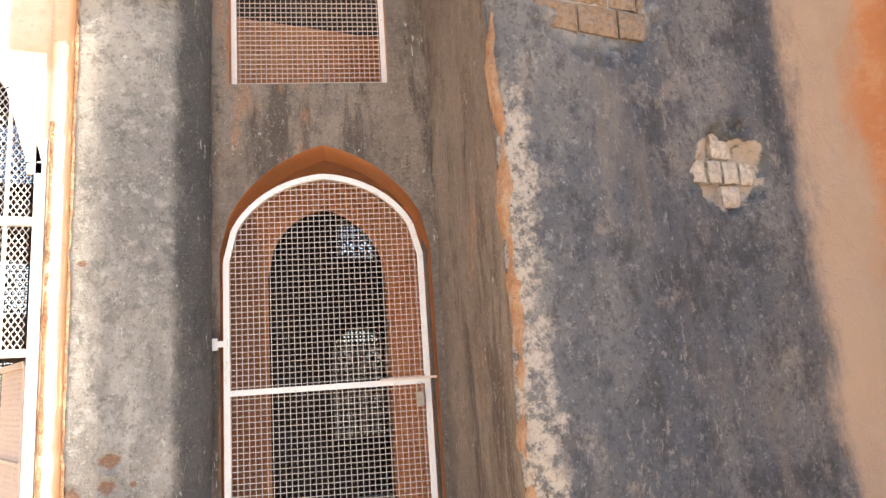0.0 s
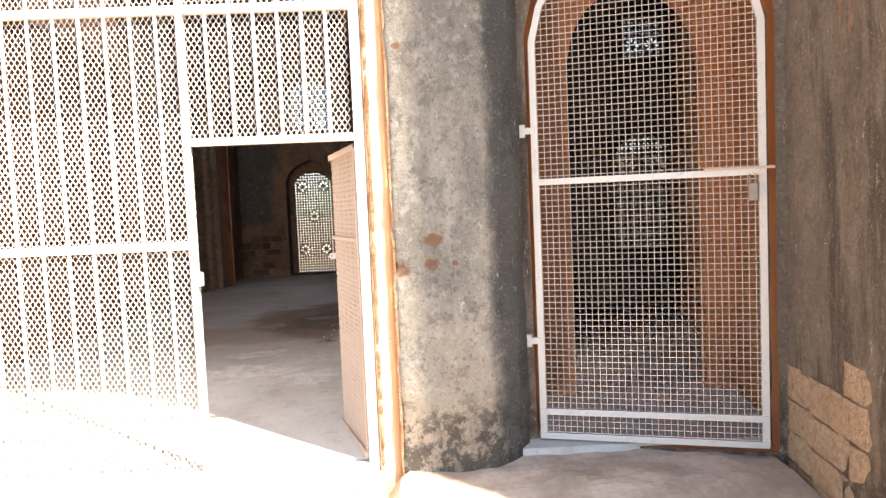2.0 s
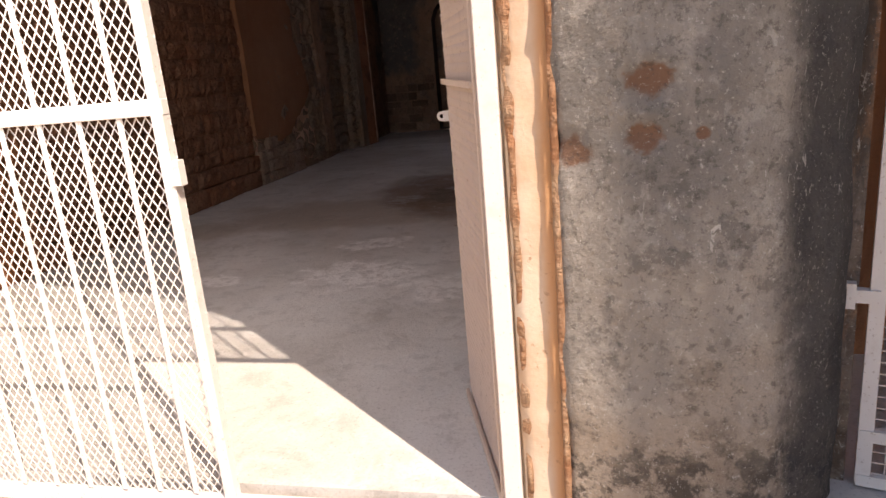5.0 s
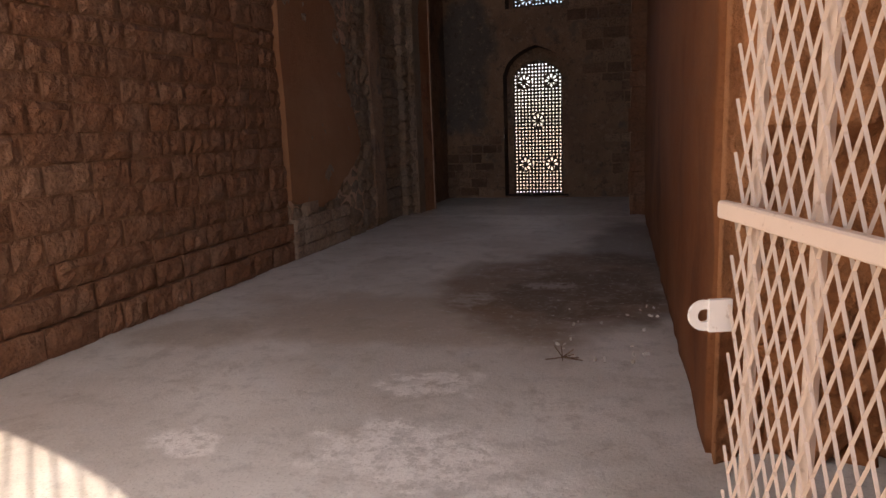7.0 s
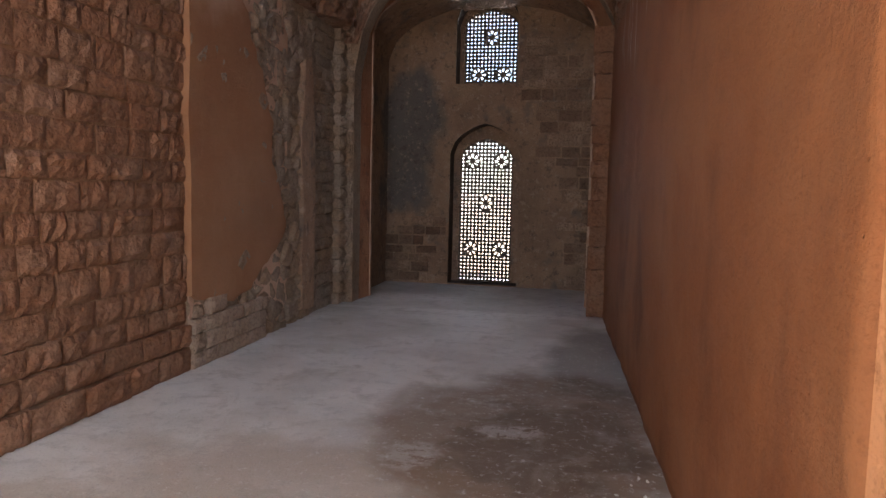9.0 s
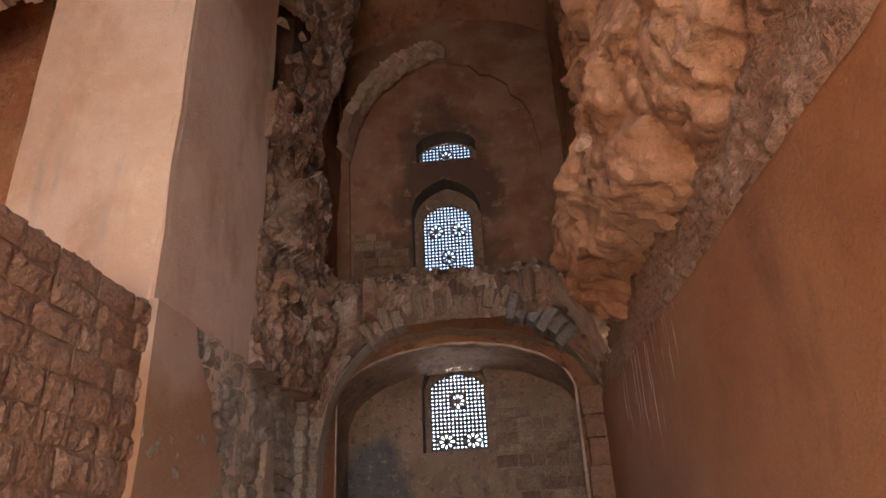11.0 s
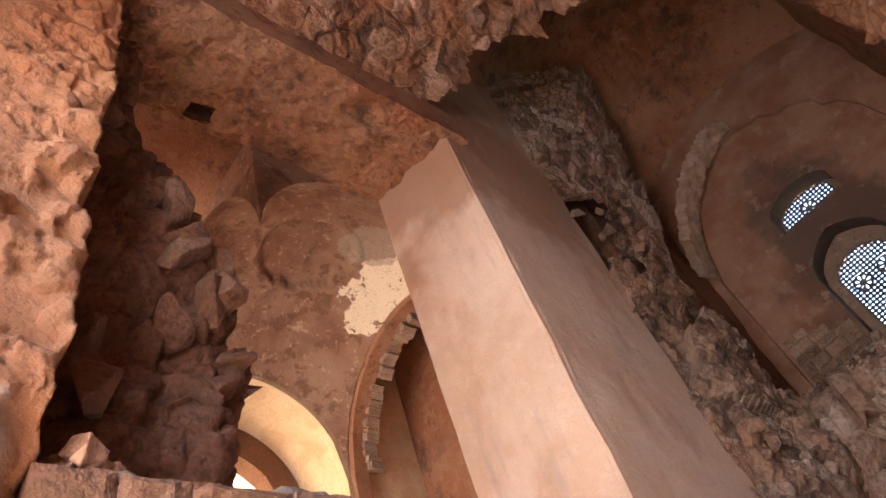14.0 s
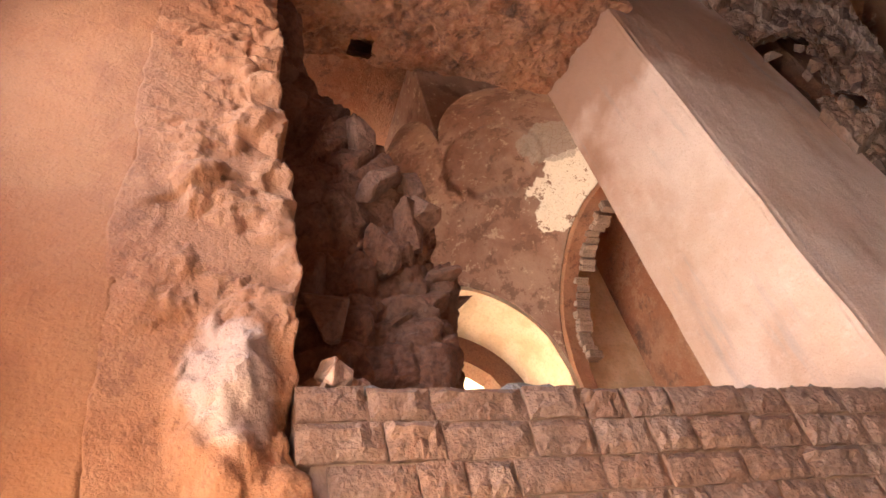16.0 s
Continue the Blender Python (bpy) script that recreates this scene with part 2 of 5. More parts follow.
def painted_metal(name, colour, dirt):
    n = Nodes(name)
    c = n.mix(n.math("MULTIPLY", n.step(n.noise(14, 5, 0.65), 0.52, 0.75), 0.5), colour, dirt)
    c = n.mix(n.math("MULTIPLY", n.step(n.noise(90, 3), 0.62, 0.7), 0.35), c, (0.25, 0.14, 0.08))
    return n.done(c, 0.5, n.noise(60, 3), 0.15, 0.004, spec=0.4)


def plain_mix(name, a, b, scale=6, rough=0.9, bump=0.5, depth=0.02):
    n = Nodes(name)
    c = n.mix(n.step(n.noise(scale, 6, 0.6), 0.38, 0.64), a, b)
    c = n.mix(n.math("MULTIPLY", n.step(n.noise(scale * 9, 4, 0.65), 0.45, 0.72), 0.4), c, tuple(v * 0.5 for v in a))
    return n.done(c, rough, n.noise(scale * 4, 5, 0.65), bump, depth)


M_ORANGE = plaster_orange("orange_plaster", (0.285, 0.1, 0.034), (0.33, 0.138, 0.056), (0.16, 0.053, 0.025), 0.6, flake=0.16)
M_RIGHT = plaster_orange("right_wall_plaster", (0.215, 0.073, 0.0245), (0.262, 0.104, 0.042), (0.11, 0.036, 0.016), 0.7, drips=((-0.15, 7.2, 3.2), (1.0, 1.3, 0.75), 0.5, 2.0), flake=0.14)
# Pier plaster gets darker brown towards its top.
M_PIER = plaster_orange("pier_plaster", (0.52, 0.322, 0.218), (0.63, 0.44, 0.335), (0.36, 0.18, 0.1), 0.6, ((-3.9, 6.4, 8.3), (2.2, 2.2, 1.5), 0.8, 1.2))
# Darker copy of the pier plaster; its shade is in the colour, paler on top.
M_PANEL = plaster_orange("panel_plaster", (0.30, 0.14, 0.07), (0.36, 0.19, 0.105), (0.24, 0.1, 0.05), 0.5, bared=((-3.67, 6.3, 3.75), (1.0, 1.1, 0.9), 0.5, 2.0))
M_TORN = plaster_orange("torn_masonry", (0.31, 0.122, 0.055), (0.4, 0.2, 0.11), (0.13, 0.058, 0.033), 0.85, flake=0.45)
M_TORN_PIER = plaster_orange("torn_pier_masonry", (0.28, 0.098, 0.036), (0.35, 0.15, 0.068), (0.12, 0.042, 0.019), 0.9, bared=((-3.6, 2.2, 3.55), (0.5, 0.22, 0.42), 0.6, 4.0), flake=0.35)
M_TORN_DARK = plaster_orange("torn_masonry_dark", (0.36, 0.13, 0.045), (0.45, 0.205, 0.095), (0.14, 0.052, 0.025), 0.8, flake=0.3)
M_VAULT = plaster_orange("vault_plaster", (0.27, 0.098, 0.043), (0.35, 0.165, 0.088), (0.085, 0.042, 0.028), 0.9, flake=0.5)
M_STONE = stone("cut_stone", (0.215, 0.105, 0.061), (0.3, 0.165, 0.105), (0.26, 0.12, 0.066))
M_STONE_GREY = stone("grey_stone", (0.25, 0.19, 0.145), (0.33, 0.25, 0.19), (0.30, 0.20, 0.13))
M_RUBBLE = stone("rubble_stone", (0.32, 0.155, 0.088), (0.39, 0.225, 0.148), (0.36, 0.155, 0.074), grain=22, patch=3.2)
M_RUBBLE_DARK = stone("dark_rubble", (0.22, 0.125, 0.085), (0.3, 0.2, 0.15), (0.24, 0.13, 0.08), grain=22, patch=4.0, earth=(0.25, 0.125, 0.07))
M_LUMP = stone("reddish_rubble", (0.15, 0.065, 0.035), (0.22, 0.11, 0.068), (0.17, 0.068, 0.034), grain=22)
M_RIM = plain_mix("pale_rim", (0.52, 0.36, 0.27), (0.4, 0.24, 0.16), 5, 0.93, 0.8)
# Orange raised for daylight; the dark blot paints shade on the left jamb.
M_PASSAGE = plaster_orange("passage_plaster", (0.56, 0.22, 0.085), (0.62, 0.3, 0.15), (0.16, 0.07, 0.04), 0.25, ((1.2, 1.1, 1.3), (0.3, 0.5, 2.2), 0.35, 1.5))
M_MORTAR = plain_mix("mortar", (0.29, 0.155, 0.092), (0.23, 0.12, 0.072), 5, 0.95, 0.8)
M_WEATHER = weathered("weathered_plaster")
M_WEATHER_WARM = weathered("weathered_plaster_warm", 0.6)


def mass_plaster(name):
    n = Nodes(name)
    c = n.mix(n.step(n.noise(1.0, 8, 0.65, (1, 1, 0.5)), 0.38, 0.6), (0.17, 0.16, 0.155), (0.085, 0.088, 0.1))
    c = n.mix(n.math("MULTIPLY", n.step(n.noise(2.6, 8, 0.7, (1, 1, 0.7)), 0.5, 0.63), 0.75), c, (0.045, 0.046, 0.053))
    c = n.mix(n.math("MULTIPLY", n.step(n.noise(3.5, 8, 0.7), 0.56, 0.65), 0.55), c, (0.25, 0.21, 0.185))
    c = n.mix(n.math("MULTIPLY", n.step(n.noise(8, 8, 0.78, (1, 1, 0.6)), 0.52, 0.6), 0.6), c, (0.05, 0.048, 0.05))
    c = n.mix(n.math("MULTIPLY", n.step(n.noise(11, 8, 0.78, (1.3, 1.3, 0.4)), 0.57, 0.64), 0.5), c, (0.34, 0.3, 0.27))
    c = n.mix(n.math("MULTIPLY", n.step(n.noise(21, 7, 0.8), 0.55, 0.64), 0.4), c, (0.33, 0.315, 0.31))
    c = n.mix(n.math("MULTIPLY", n.step(n.noise(36, 6, 0.8), 0.52, 0.6), 0.55), c, (0.045, 0.043, 0.045))
    c = n.mix(n.math("MULTIPLY", n.step(n.noise(48, 6, 0.82, (1, 1, 0.6)), 0.6, 0.66), 0.4), c, (0.5, 0.48, 0.46))
    c = n.mix(n.math("MULTIPLY", n.step(n.noise(1.5, 8, 0.68, (1, 1, 0.3)), 0.52, 0.64), 0.5), c, (0.2, 0.165, 0.14))
    rim = n.step(n.math("ADD", n.axis(0), n.math("MULTIPLY", n.noise(5.0, 8, 0.78), 0.4)), 2.4, 2.34)
    rim = n.math("MULTIPLY", rim, n.step(n.axis(2), 2.95, 2.6))
    c = n.mix(n.math("MULTIPLY", n.math("MULTIPLY", rim, n.step(n.noise(14, 7, 0.8), 0.42, 0.53)), 0.75), c, (0.47, 0.4, 0.335))
    c = n.mix(n.math("MULTIPLY", n.math("MULTIPLY", rim, n.step(n.noise(34, 6, 0.8), 0.5, 0.58)), 0.6), c, (0.16, 0.13, 0.11))
    low = n.step(n.math("ADD", n.axis(2), n.math("MULTIPLY", n.noise(1.6, 8, 0.7, (1, 1, 0.6)), 1.6)), 1.6, 0.95)
    c = n.mix(n.math("MULTIPLY", n.math("MULTIPLY", low, n.step(n.noise(6, 8, 0.8), 0.4, 0.56)), 0.7), c, (0.42, 0.28, 0.195))
    along = n.math("ADD", n.axis(0), n.math("MULTIPLY", n.noise(2.6, 8, 0.72, (1, 1, 0.35)), 0.5))
    c = n.mix(n.math("MULTIPLY", n.step(along, 3.98, 4.12), 0.8), c, (0.48, 0.33, 0.23))
    along = n.math("ADD", n.axis(0), n.math("MULTIPLY", n.noise(1.5, 8, 0.68, (1, 1, 0.4)), 0.3))
    clay = n.mix(n.step(n.noise(6, 7, 0.7), 0.45, 0.62), (0.46, 0.185, 0.08), (0.5, 0.245, 0.125))
    c = n.mix(n.step(along, 4.17, 4.24), c, clay)
    ring = n.step(n.spot((3.37, -1.5, 2.44), (0.27, 9, 0.24), 0.5, 5.0), 0.3, 0.6)
    c = n.mix(n.math("MULTIPLY", n.math("MULTIPLY", ring, n.step(n.noise(12, 7, 0.75), 0.34, 0.46)), 0.75), c, (0.5, 0.4, 0.32))
    hole = n.spot((2.62, -1.5, 3.45), (0.46, 9, 0.5), 0.25, 6.0)
    c = n.mix(n.math("MULTIPLY", n.math("MULTIPLY", hole, n.step(n.noise(9, 7, 0.75), 0.36, 0.5)), 0.8), c, (0.46, 0.42, 0.37))
    h = n.math("ADD", n.noise(5, 7, 0.65), n.math("MULTIPLY", n.noise(60, 5, 0.7), 0.4))
    return n.done(c, 0.86, h, 0.9, 0.03)


M_MASS = mass_plaster("blackened_plaster")


def jamb_plaster(name):
    n = Nodes(name)
    c = n.mix(n.step(n.noise(2.5, 7, 0.6), 0.4, 0.66), (0.7, 0.575, 0.45), (0.6, 0.42, 0.28))
    edge = n.math("ADD", n.axis(0), n.math("MULTIPLY", n.noise(4, 6, 0.65, (1, 1, 0.2)), 0.02))
    c = n.mix(n.math("MULTIPLY", n.step(edge, 0.19, 0.23), 0.85), c, (0.56, 0.28, 0.12))
    c = n.mix(n.math("MULTIPLY", n.step(n.noise(26, 5, 0.7), 0.62, 0.68), 0.6), c, (0.36, 0.2, 0.11))
    c = n.mix(n.math("MULTIPLY", n.step(n.noise(9, 6, 0.7), 0.58, 0.7), 0.4), c, (0.46, 0.34, 0.25))
    h = n.math("ADD", n.noise(8, 6), n.math("MULTIPLY", n.noise(70, 4), 0.3))
    return n.done(c, 0.9, h, 0.4, 0.015)


M_JAMB = jamb_plaster("jamb_plaster")
M_EDGE = plain_mix("broken_edge", (0.34, 0.17, 0.09), (0.42, 0.28, 0.18), 7, 0.95, 0.9, 0.04)
M_FLOOR = concrete_floor("concrete_floor")
M_WHITE = painted_metal("white_paint", (0.74, 0.7, 0.67), (0.55, 0.49, 0.44))
M_CREAM = painted_metal("cream_paint", (0.6, 0.48, 0.4), (0.42, 0.32, 0.25))
M_JALI = plain_mix("jali_stone", (0.15, 0.115, 0.09), (0.21, 0.165, 0.135), 8)
# Dark brown puts the shade of the window recesses into the reveal colour.
M_REVEAL = plain_mix("shaded_reveal", (0.1, 0.062, 0.043), (0.065, 0.045, 0.035), 2.5)


def end_plaster(name):
    n = Nodes(name)
    c = n.mix(n.step(n.noise(1.5, 7, 0.62), 0.36, 0.64), (0.27, 0.17, 0.115), (0.36, 0.23, 0.15))
    c = n.mix(n.math("MULTIPLY", n.spot((-3.3, 11.8, 2.3), (0.7, 0.5, 1.5), 0.9, 1.2), 0.85), c, (0.125, 0.12, 0.115))
    c = n.mix(n.math("MULTIPLY", n.step(n.noise(2.6, 7, 0.65), 0.53, 0.68), 0.7), c, (0.155, 0.13, 0.115))
    c = n.mix(n.math("MULTIPLY", n.step(n.noise(5.5, 6, 0.65), 0.56, 0.68), 0.6), c, (0.42, 0.31, 0.23))
    c = n.mix(n.math("MULTIPLY", n.step(n.noise(40, 4, 0.65), 0.5, 0.75), 0.4), c, (0.14, 0.09, 0.065))
    c = n.mix(n.math("MULTIPLY", n.step(n.noise(9, 7, 0.75), 0.53, 0.64), 0.65), c, (0.1, 0.075, 0.06))
    c = n.mix(n.math("MULTIPLY", n.step(n.noise(13, 7, 0.75), 0.56, 0.66), 0.5), c, (0.44, 0.33, 0.25))
    h = n.math("ADD", n.noise(4, 6), n.math("MULTIPLY", n.noise(30, 5, 0.7), 0.5))
    return n.done(c, 0.93, h, 1.0, 0.06)


def dome_plaster(name):
    n = Nodes(name)
    c = n.mix(n.step(n.noise(1.1, 7, 0.6), 0.36, 0.62), (0.18, 0.083, 0.05), (0.25, 0.14, 0.09))
    c = n.mix(n.math("MULTIPLY", n.step(n.noise(2.8, 9, 0.72), 0.52, 0.58), 0.8), c, (0.13, 0.06, 0.036))
    c = n.mix(n.math("MULTIPLY", n.step(n.noise(6.5, 8, 0.75), 0.57, 0.62), 0.6), c, (0.42, 0.28, 0.18))
    pale = n.step(n.spot((-6.78, 7.28, 9.1), (0.95, 0.52, 9), 0.55, 3.2), 0.25, 0.45)
    c = n.mix(n.math("MULTIPLY", n.math("MULTIPLY", pale, n.step(n.noise(5.5, 8, 0.72), 0.38, 0.44)), 0.95), c, (0.68, 0.54, 0.39))
    brick = n.step(n.spot((-6.05, 6.72, 9.3), (0.62, 0.42, 9), 0.5, 3.0), 0.25, 0.45)
    c = n.mix(n.math("MULTIPLY", n.math("MULTIPLY", brick, n.step(n.cells(7, "Distance", "DISTANCE_TO_EDGE", (1, 1.8, 1)), 0.02, 0.05, 0.55, 1.0)), 0.75), c, (0.3, 0.225, 0.165))
    c = n.mix(n.math("MULTIPLY", n.step(n.noise(30, 4, 0.65), 0.5, 0.75), 0.4), c, (0.17, 0.08, 0.04))
    h = n.math("ADD", n.noise(3, 6), n.math("MULTIPLY", n.noise(30, 4), 0.35))
    return n.done(c, 0.9, h, 0.7, 0.03)


M_END = end_plaster("end_wall_plaster")


def niche_plaster(name):
    n = Nodes(name)
    c = n.mix(n.step(n.noise(1.2, 7, 0.62), 0.36, 0.64), (0.24, 0.104, 0.057), (0.33, 0.18, 0.112))
    # Darker blot around the upper screens.
    screen_dark = n.spot((-2.0, 11.7, 7.2), (1.15, 9, 2.3), 0.7, 1.3)
    c = n.mix(n.math("MULTIPLY", screen_dark, 0.75), c, (0.075, 0.05, 0.04))
    c = n.mix(n.math("MULTIPLY", n.step(n.noise(3.4, 7, 0.7), 0.54, 0.66), 0.6), c, (0.4, 0.25, 0.17))
    c = n.mix(n.math("MULTIPLY", n.step(n.noise(40, 4, 0.65), 0.5, 0.75), 0.4), c, (0.1, 0.055, 0.035))
    h = n.math("ADD", n.noise(4, 6), n.math("MULTIPLY", n.noise(40, 4), 0.35))
    return n.done(c, 0.92, h, 0.7, 0.03)


M_NICHE = niche_plaster("niche_plaster")
M_DOME = dome_plaster("dome_plaster")
M_GROUND = plain_mix("sandy_ground", (0.52, 0.44, 0.34), (0.42, 0.34, 0.25), 1.2, 0.95, 0.4)
M_PLINTH = plain_mix("plinth_stone", (0.64, 0.53, 0.43), (0.45, 0.36, 0.29), 2.6, 0.9, 0.5)
M_PALE = plain_mix("pale_plaster", (0.62, 0.44, 0.28), (0.52, 0.34, 0.195), 2.2, 0.9, 0.35)
# Near-black colour puts the shade of the passage and window backing into their surfaces.
M_BLACK = plain_mix("dark_tone", (0.045, 0.035, 0.028), (0.07, 0.05, 0.038), 3)


# ---- mesh helpers ----
def structure(name, bm_or_mesh, material, label="", category="", second=None):
    me = bm_or_mesh
    if isinstance(me, bmesh.types.BMesh):
        me = bpy.data.meshes.new(name)
        bm_or_mesh.to_mesh(me)
        bm_or_mesh.free()
    if material:
        me.materials.append(material)
    me.materials.append(second or material)
    return tagged(new(name, me), label, category, "", "structure")


def thing(name, label, category, at=(0, 0, 0), group=""):
    ob = new(name)
    ob.location = at
    ob.empty_display_size = 0.1
    return tagged(ob, label, category, group)


def part(name, bm, material, parent, label=""):
    me = bm
    if isinstance(bm, bmesh.types.BMesh):
        me = bpy.data.meshes.new(name)
        bm.to_mesh(me)
        bm.free()
        if material:
            me.materials.append(material)
    ob = new(name, me)
    ob.parent = parent
    base = Matrix.Identity(4)
    p = parent
    while p is not None:
        base = p.matrix_basis @ base
        p = p.parent
    ob.matrix_parent_inverse = base.inverted()
    if label:
        ob["label"] = label
    return ob


def box(bm, x0, x1, y0, y1, z0, z1, m=None):
    vs = [bm.verts.new((x, y, z)) for z in (z0, z1) for y in (y0, y1) for x in (x0, x1)]
    for f in ((0, 2, 3, 1), (4, 5, 7, 6), (0, 1, 5, 4), (2, 6, 7, 3), (0, 4, 6, 2), (1, 3, 7, 5)):
        bm.faces.new([vs[i] for i in f])
    if m:
        bmesh.ops.transform(bm, matrix=m, verts=vs)
    return vs


def bar(bm, a, b, w, d, normal=(0, -1, 0)):
    """A straight bar from a to b, w wide across and d deep along normal."""
    a, b, n = Vector(a), Vector(b), Vector(normal).normalized()
    along = (b - a).normalized()
    side = along.cross(n).normalized() * w / 2
    n = n * d / 2
    vs = [bm.verts.new(p + s + q) for p in (a, b) for s, q in ((-side, -n), (side, -n), (side, n), (-side, n))]
    for f in ((0, 1, 2, 3), (7, 6, 5, 4), (0, 4, 5, 1), (1, 5, 6, 2), (2, 6, 7, 3), (3, 7, 4, 0)):
        bm.faces.new([vs[i] for i in f])


def arch(xc, half, z0, spring, apex, n=20, point=0.35):
    """Outline of an arched opening as (x, z), from the foot at the left over the top to the foot at the right."""
    out = [(xc - half, z0)]
    for i in range(n + 1):
        s = -1 + 2 * i / n
        h = (1 - point) * math.sqrt(max(0, 1 - s * s)) + point * (1 - abs(s)) ** 0.8
        out.append((xc + half * s, spring + (apex - spring) * h))
    out.append((xc + half, z0))
    return out


def plate(outline, holes, put, thick):
    """A wall with openings through it. Points are (u, v); put(u, v, d) gives the place at depth d."""
    bm = bmesh.new()
    loops = []
    for d in (0, thick):
        edges, mine = [], []
        for pts in [outline, *holes]:
            vs = [bm.verts.new(put(u, v, d)) for u, v in pts]
            mine.append(vs)
            edges += [bm.edges.new((vs[i], vs[(i + 1) % len(vs)])) for i in range(len(vs))]
        bmesh.ops.triangle_fill(bm, use_beauty=True, use_dissolve=False, edges=edges)
        loops.append(mine)
    for a, b in zip(*loops):
        for i in range(len(a)):
            j = (i + 1) % len(a)
            bm.faces.new((a[i], a[j], b[j], b[i])).material_index = 1 if a is not loops[0][0] else 0
    bmesh.ops.recalc_face_normals(bm, faces=bm.faces)
    return bm


def sheet(fn, nu, nv, thick=0.0, closed=False):
    """A mesh over (u, v) in 0..1; with a thickness, its back lies behind it along (fn(u, v, back=True))."""
    verts = [fn(i / nu, j / nv) for j in range(nv + 1) for i in range(nu + 1)]
    w = nu + 1
    faces = [(j * w + i, j * w + i + 1, (j + 1) * w + i + 1, (j + 1) * w + i) for j in range(nv) for i in range(nu)]
    me = bpy.data.meshes.new("sheet")
    if thick:
        edge = [i for i in range(nu)] + [j * w + nu for j in range(nv)] + [nv * w + i for i in range(nu, 0, -1)] + [j * w for j in range(nv, 0, -1)]
        t = Vector(thick)
        base = len(verts)
        verts += [Vector(verts[e]) + t for e in edge]
        k = len(edge)
        faces += [(edge[(i + 1) % k], edge[i], base + i, base + (i + 1) % k) for i in range(k)]
        faces.append(tuple(base + i for i in range(k)))
    me.from_pydata([tuple(v) for v in verts], [], faces)
    me.update()
    return me


def cut(me, inside):
    """Opens a hole in a mesh where inside(face centre) holds."""
    bm = bmesh.new()
    bm.from_mesh(me)
    bmesh.ops.delete(bm, geom=[f for f in bm.faces if len(f.verts) == 4 and inside(f.calc_center_median())], context="FACES")
    bm.to_mesh(me)
    bm.free()
    return me


def chunks(p, size, seed=0.0):
    """Height of packed stones at p, about -0.5 to 1: flat tops of uneven height with deep joints."""
    q = Vector(p) / size + Vector((seed, seed * 1.7, seed * 0.3))
    q += noise.noise_vector(q * 0.8) * 0.35
    d, pts = noise.voronoi(q)
    top = noise.cell(pts[0] * 3.1) * 0.5 + 0.25
    gap = min(1.0, (d[1] - d[0]) * 4.0)
    tilt = (q - pts[0]).dot(noise.cell_vector(pts[0] * 2.3) - Vector((0.5, 0.5, 0.5))) * 0.9
    return gap * (0.55 + top + tilt) - 0.5


def lumps(p, size, seed=0.0):
    """Height of eroded, rounded lumps at p, about 0 to 1."""
    q = Vector(p) / size + Vector((seed, seed * 0.7, seed * 1.3))
    q += noise.noise_vector(q * 0.9) * 0.45
    d, pts = noise.voronoi(q)
    return (1 - min(1.0, d[0] * 1.05) ** 2) * (0.55 + 0.45 * noise.cell(pts[0] * 4.3))


def smooth(ob):
    for f in ob.data.polygons:
        f.use_smooth = True
    return ob


def rough(p, size, seed=0.0):
    return noise.fractal(Vector(p) / size + Vector((seed, 0, seed)), 0.9, 2.1, 5)


def slab(name, origin, u, v, normal, nu, nv, amp, size, material, thick=0.3, kind="plaster", label="", category="wall"):
    """A wall with an uneven face. origin is a corner; u and v span it; normal points out of the wall."""
    o, u, v, n = Vector(origin), Vector(u), Vector(v), Vector(normal).normalized()

    def fn(a, b):
        p = o + u * a + v * b
        h = chunks(p, size) if kind == "rubble" else rough(p, size)
        return p + n * amp * h

    me = sheet(fn, nu, nv, -n * thick)
    for f in me.polygons:
        f.use_smooth = True
    return structure(name, me, material, label, category)


def stone_meshes(material, n=8, squash=(1, 0.8, 0.7), key="rubble"):
    rng = random.Random(n * 7 + len(key))
    out = []
    for _ in range(n):
        bm = bmesh.new()
        for _ in range(14):
            d = Vector([rng.gauss(0, 1) for _ in range(3)]).normalized()
            bm.verts.new(Vector([c * s * rng.uniform(0.8, 1.1) for c, s in zip(d, squash)]))
        hull = bmesh.ops.convex_hull(bm, input=bm.verts)
        bmesh.ops.delete(bm, geom=[v for v in bm.verts if not v.link_faces], context="VERTS")
        bmesh.ops.bevel(bm, geom=list(bm.edges), offset=0.05, segments=1, affect="EDGES", clamp_overlap=True)
        me = bpy.data.meshes.new(key)
        bm.to_mesh(me)
        bm.free()
        me.materials.append(material)
        out.append(me)
    return out


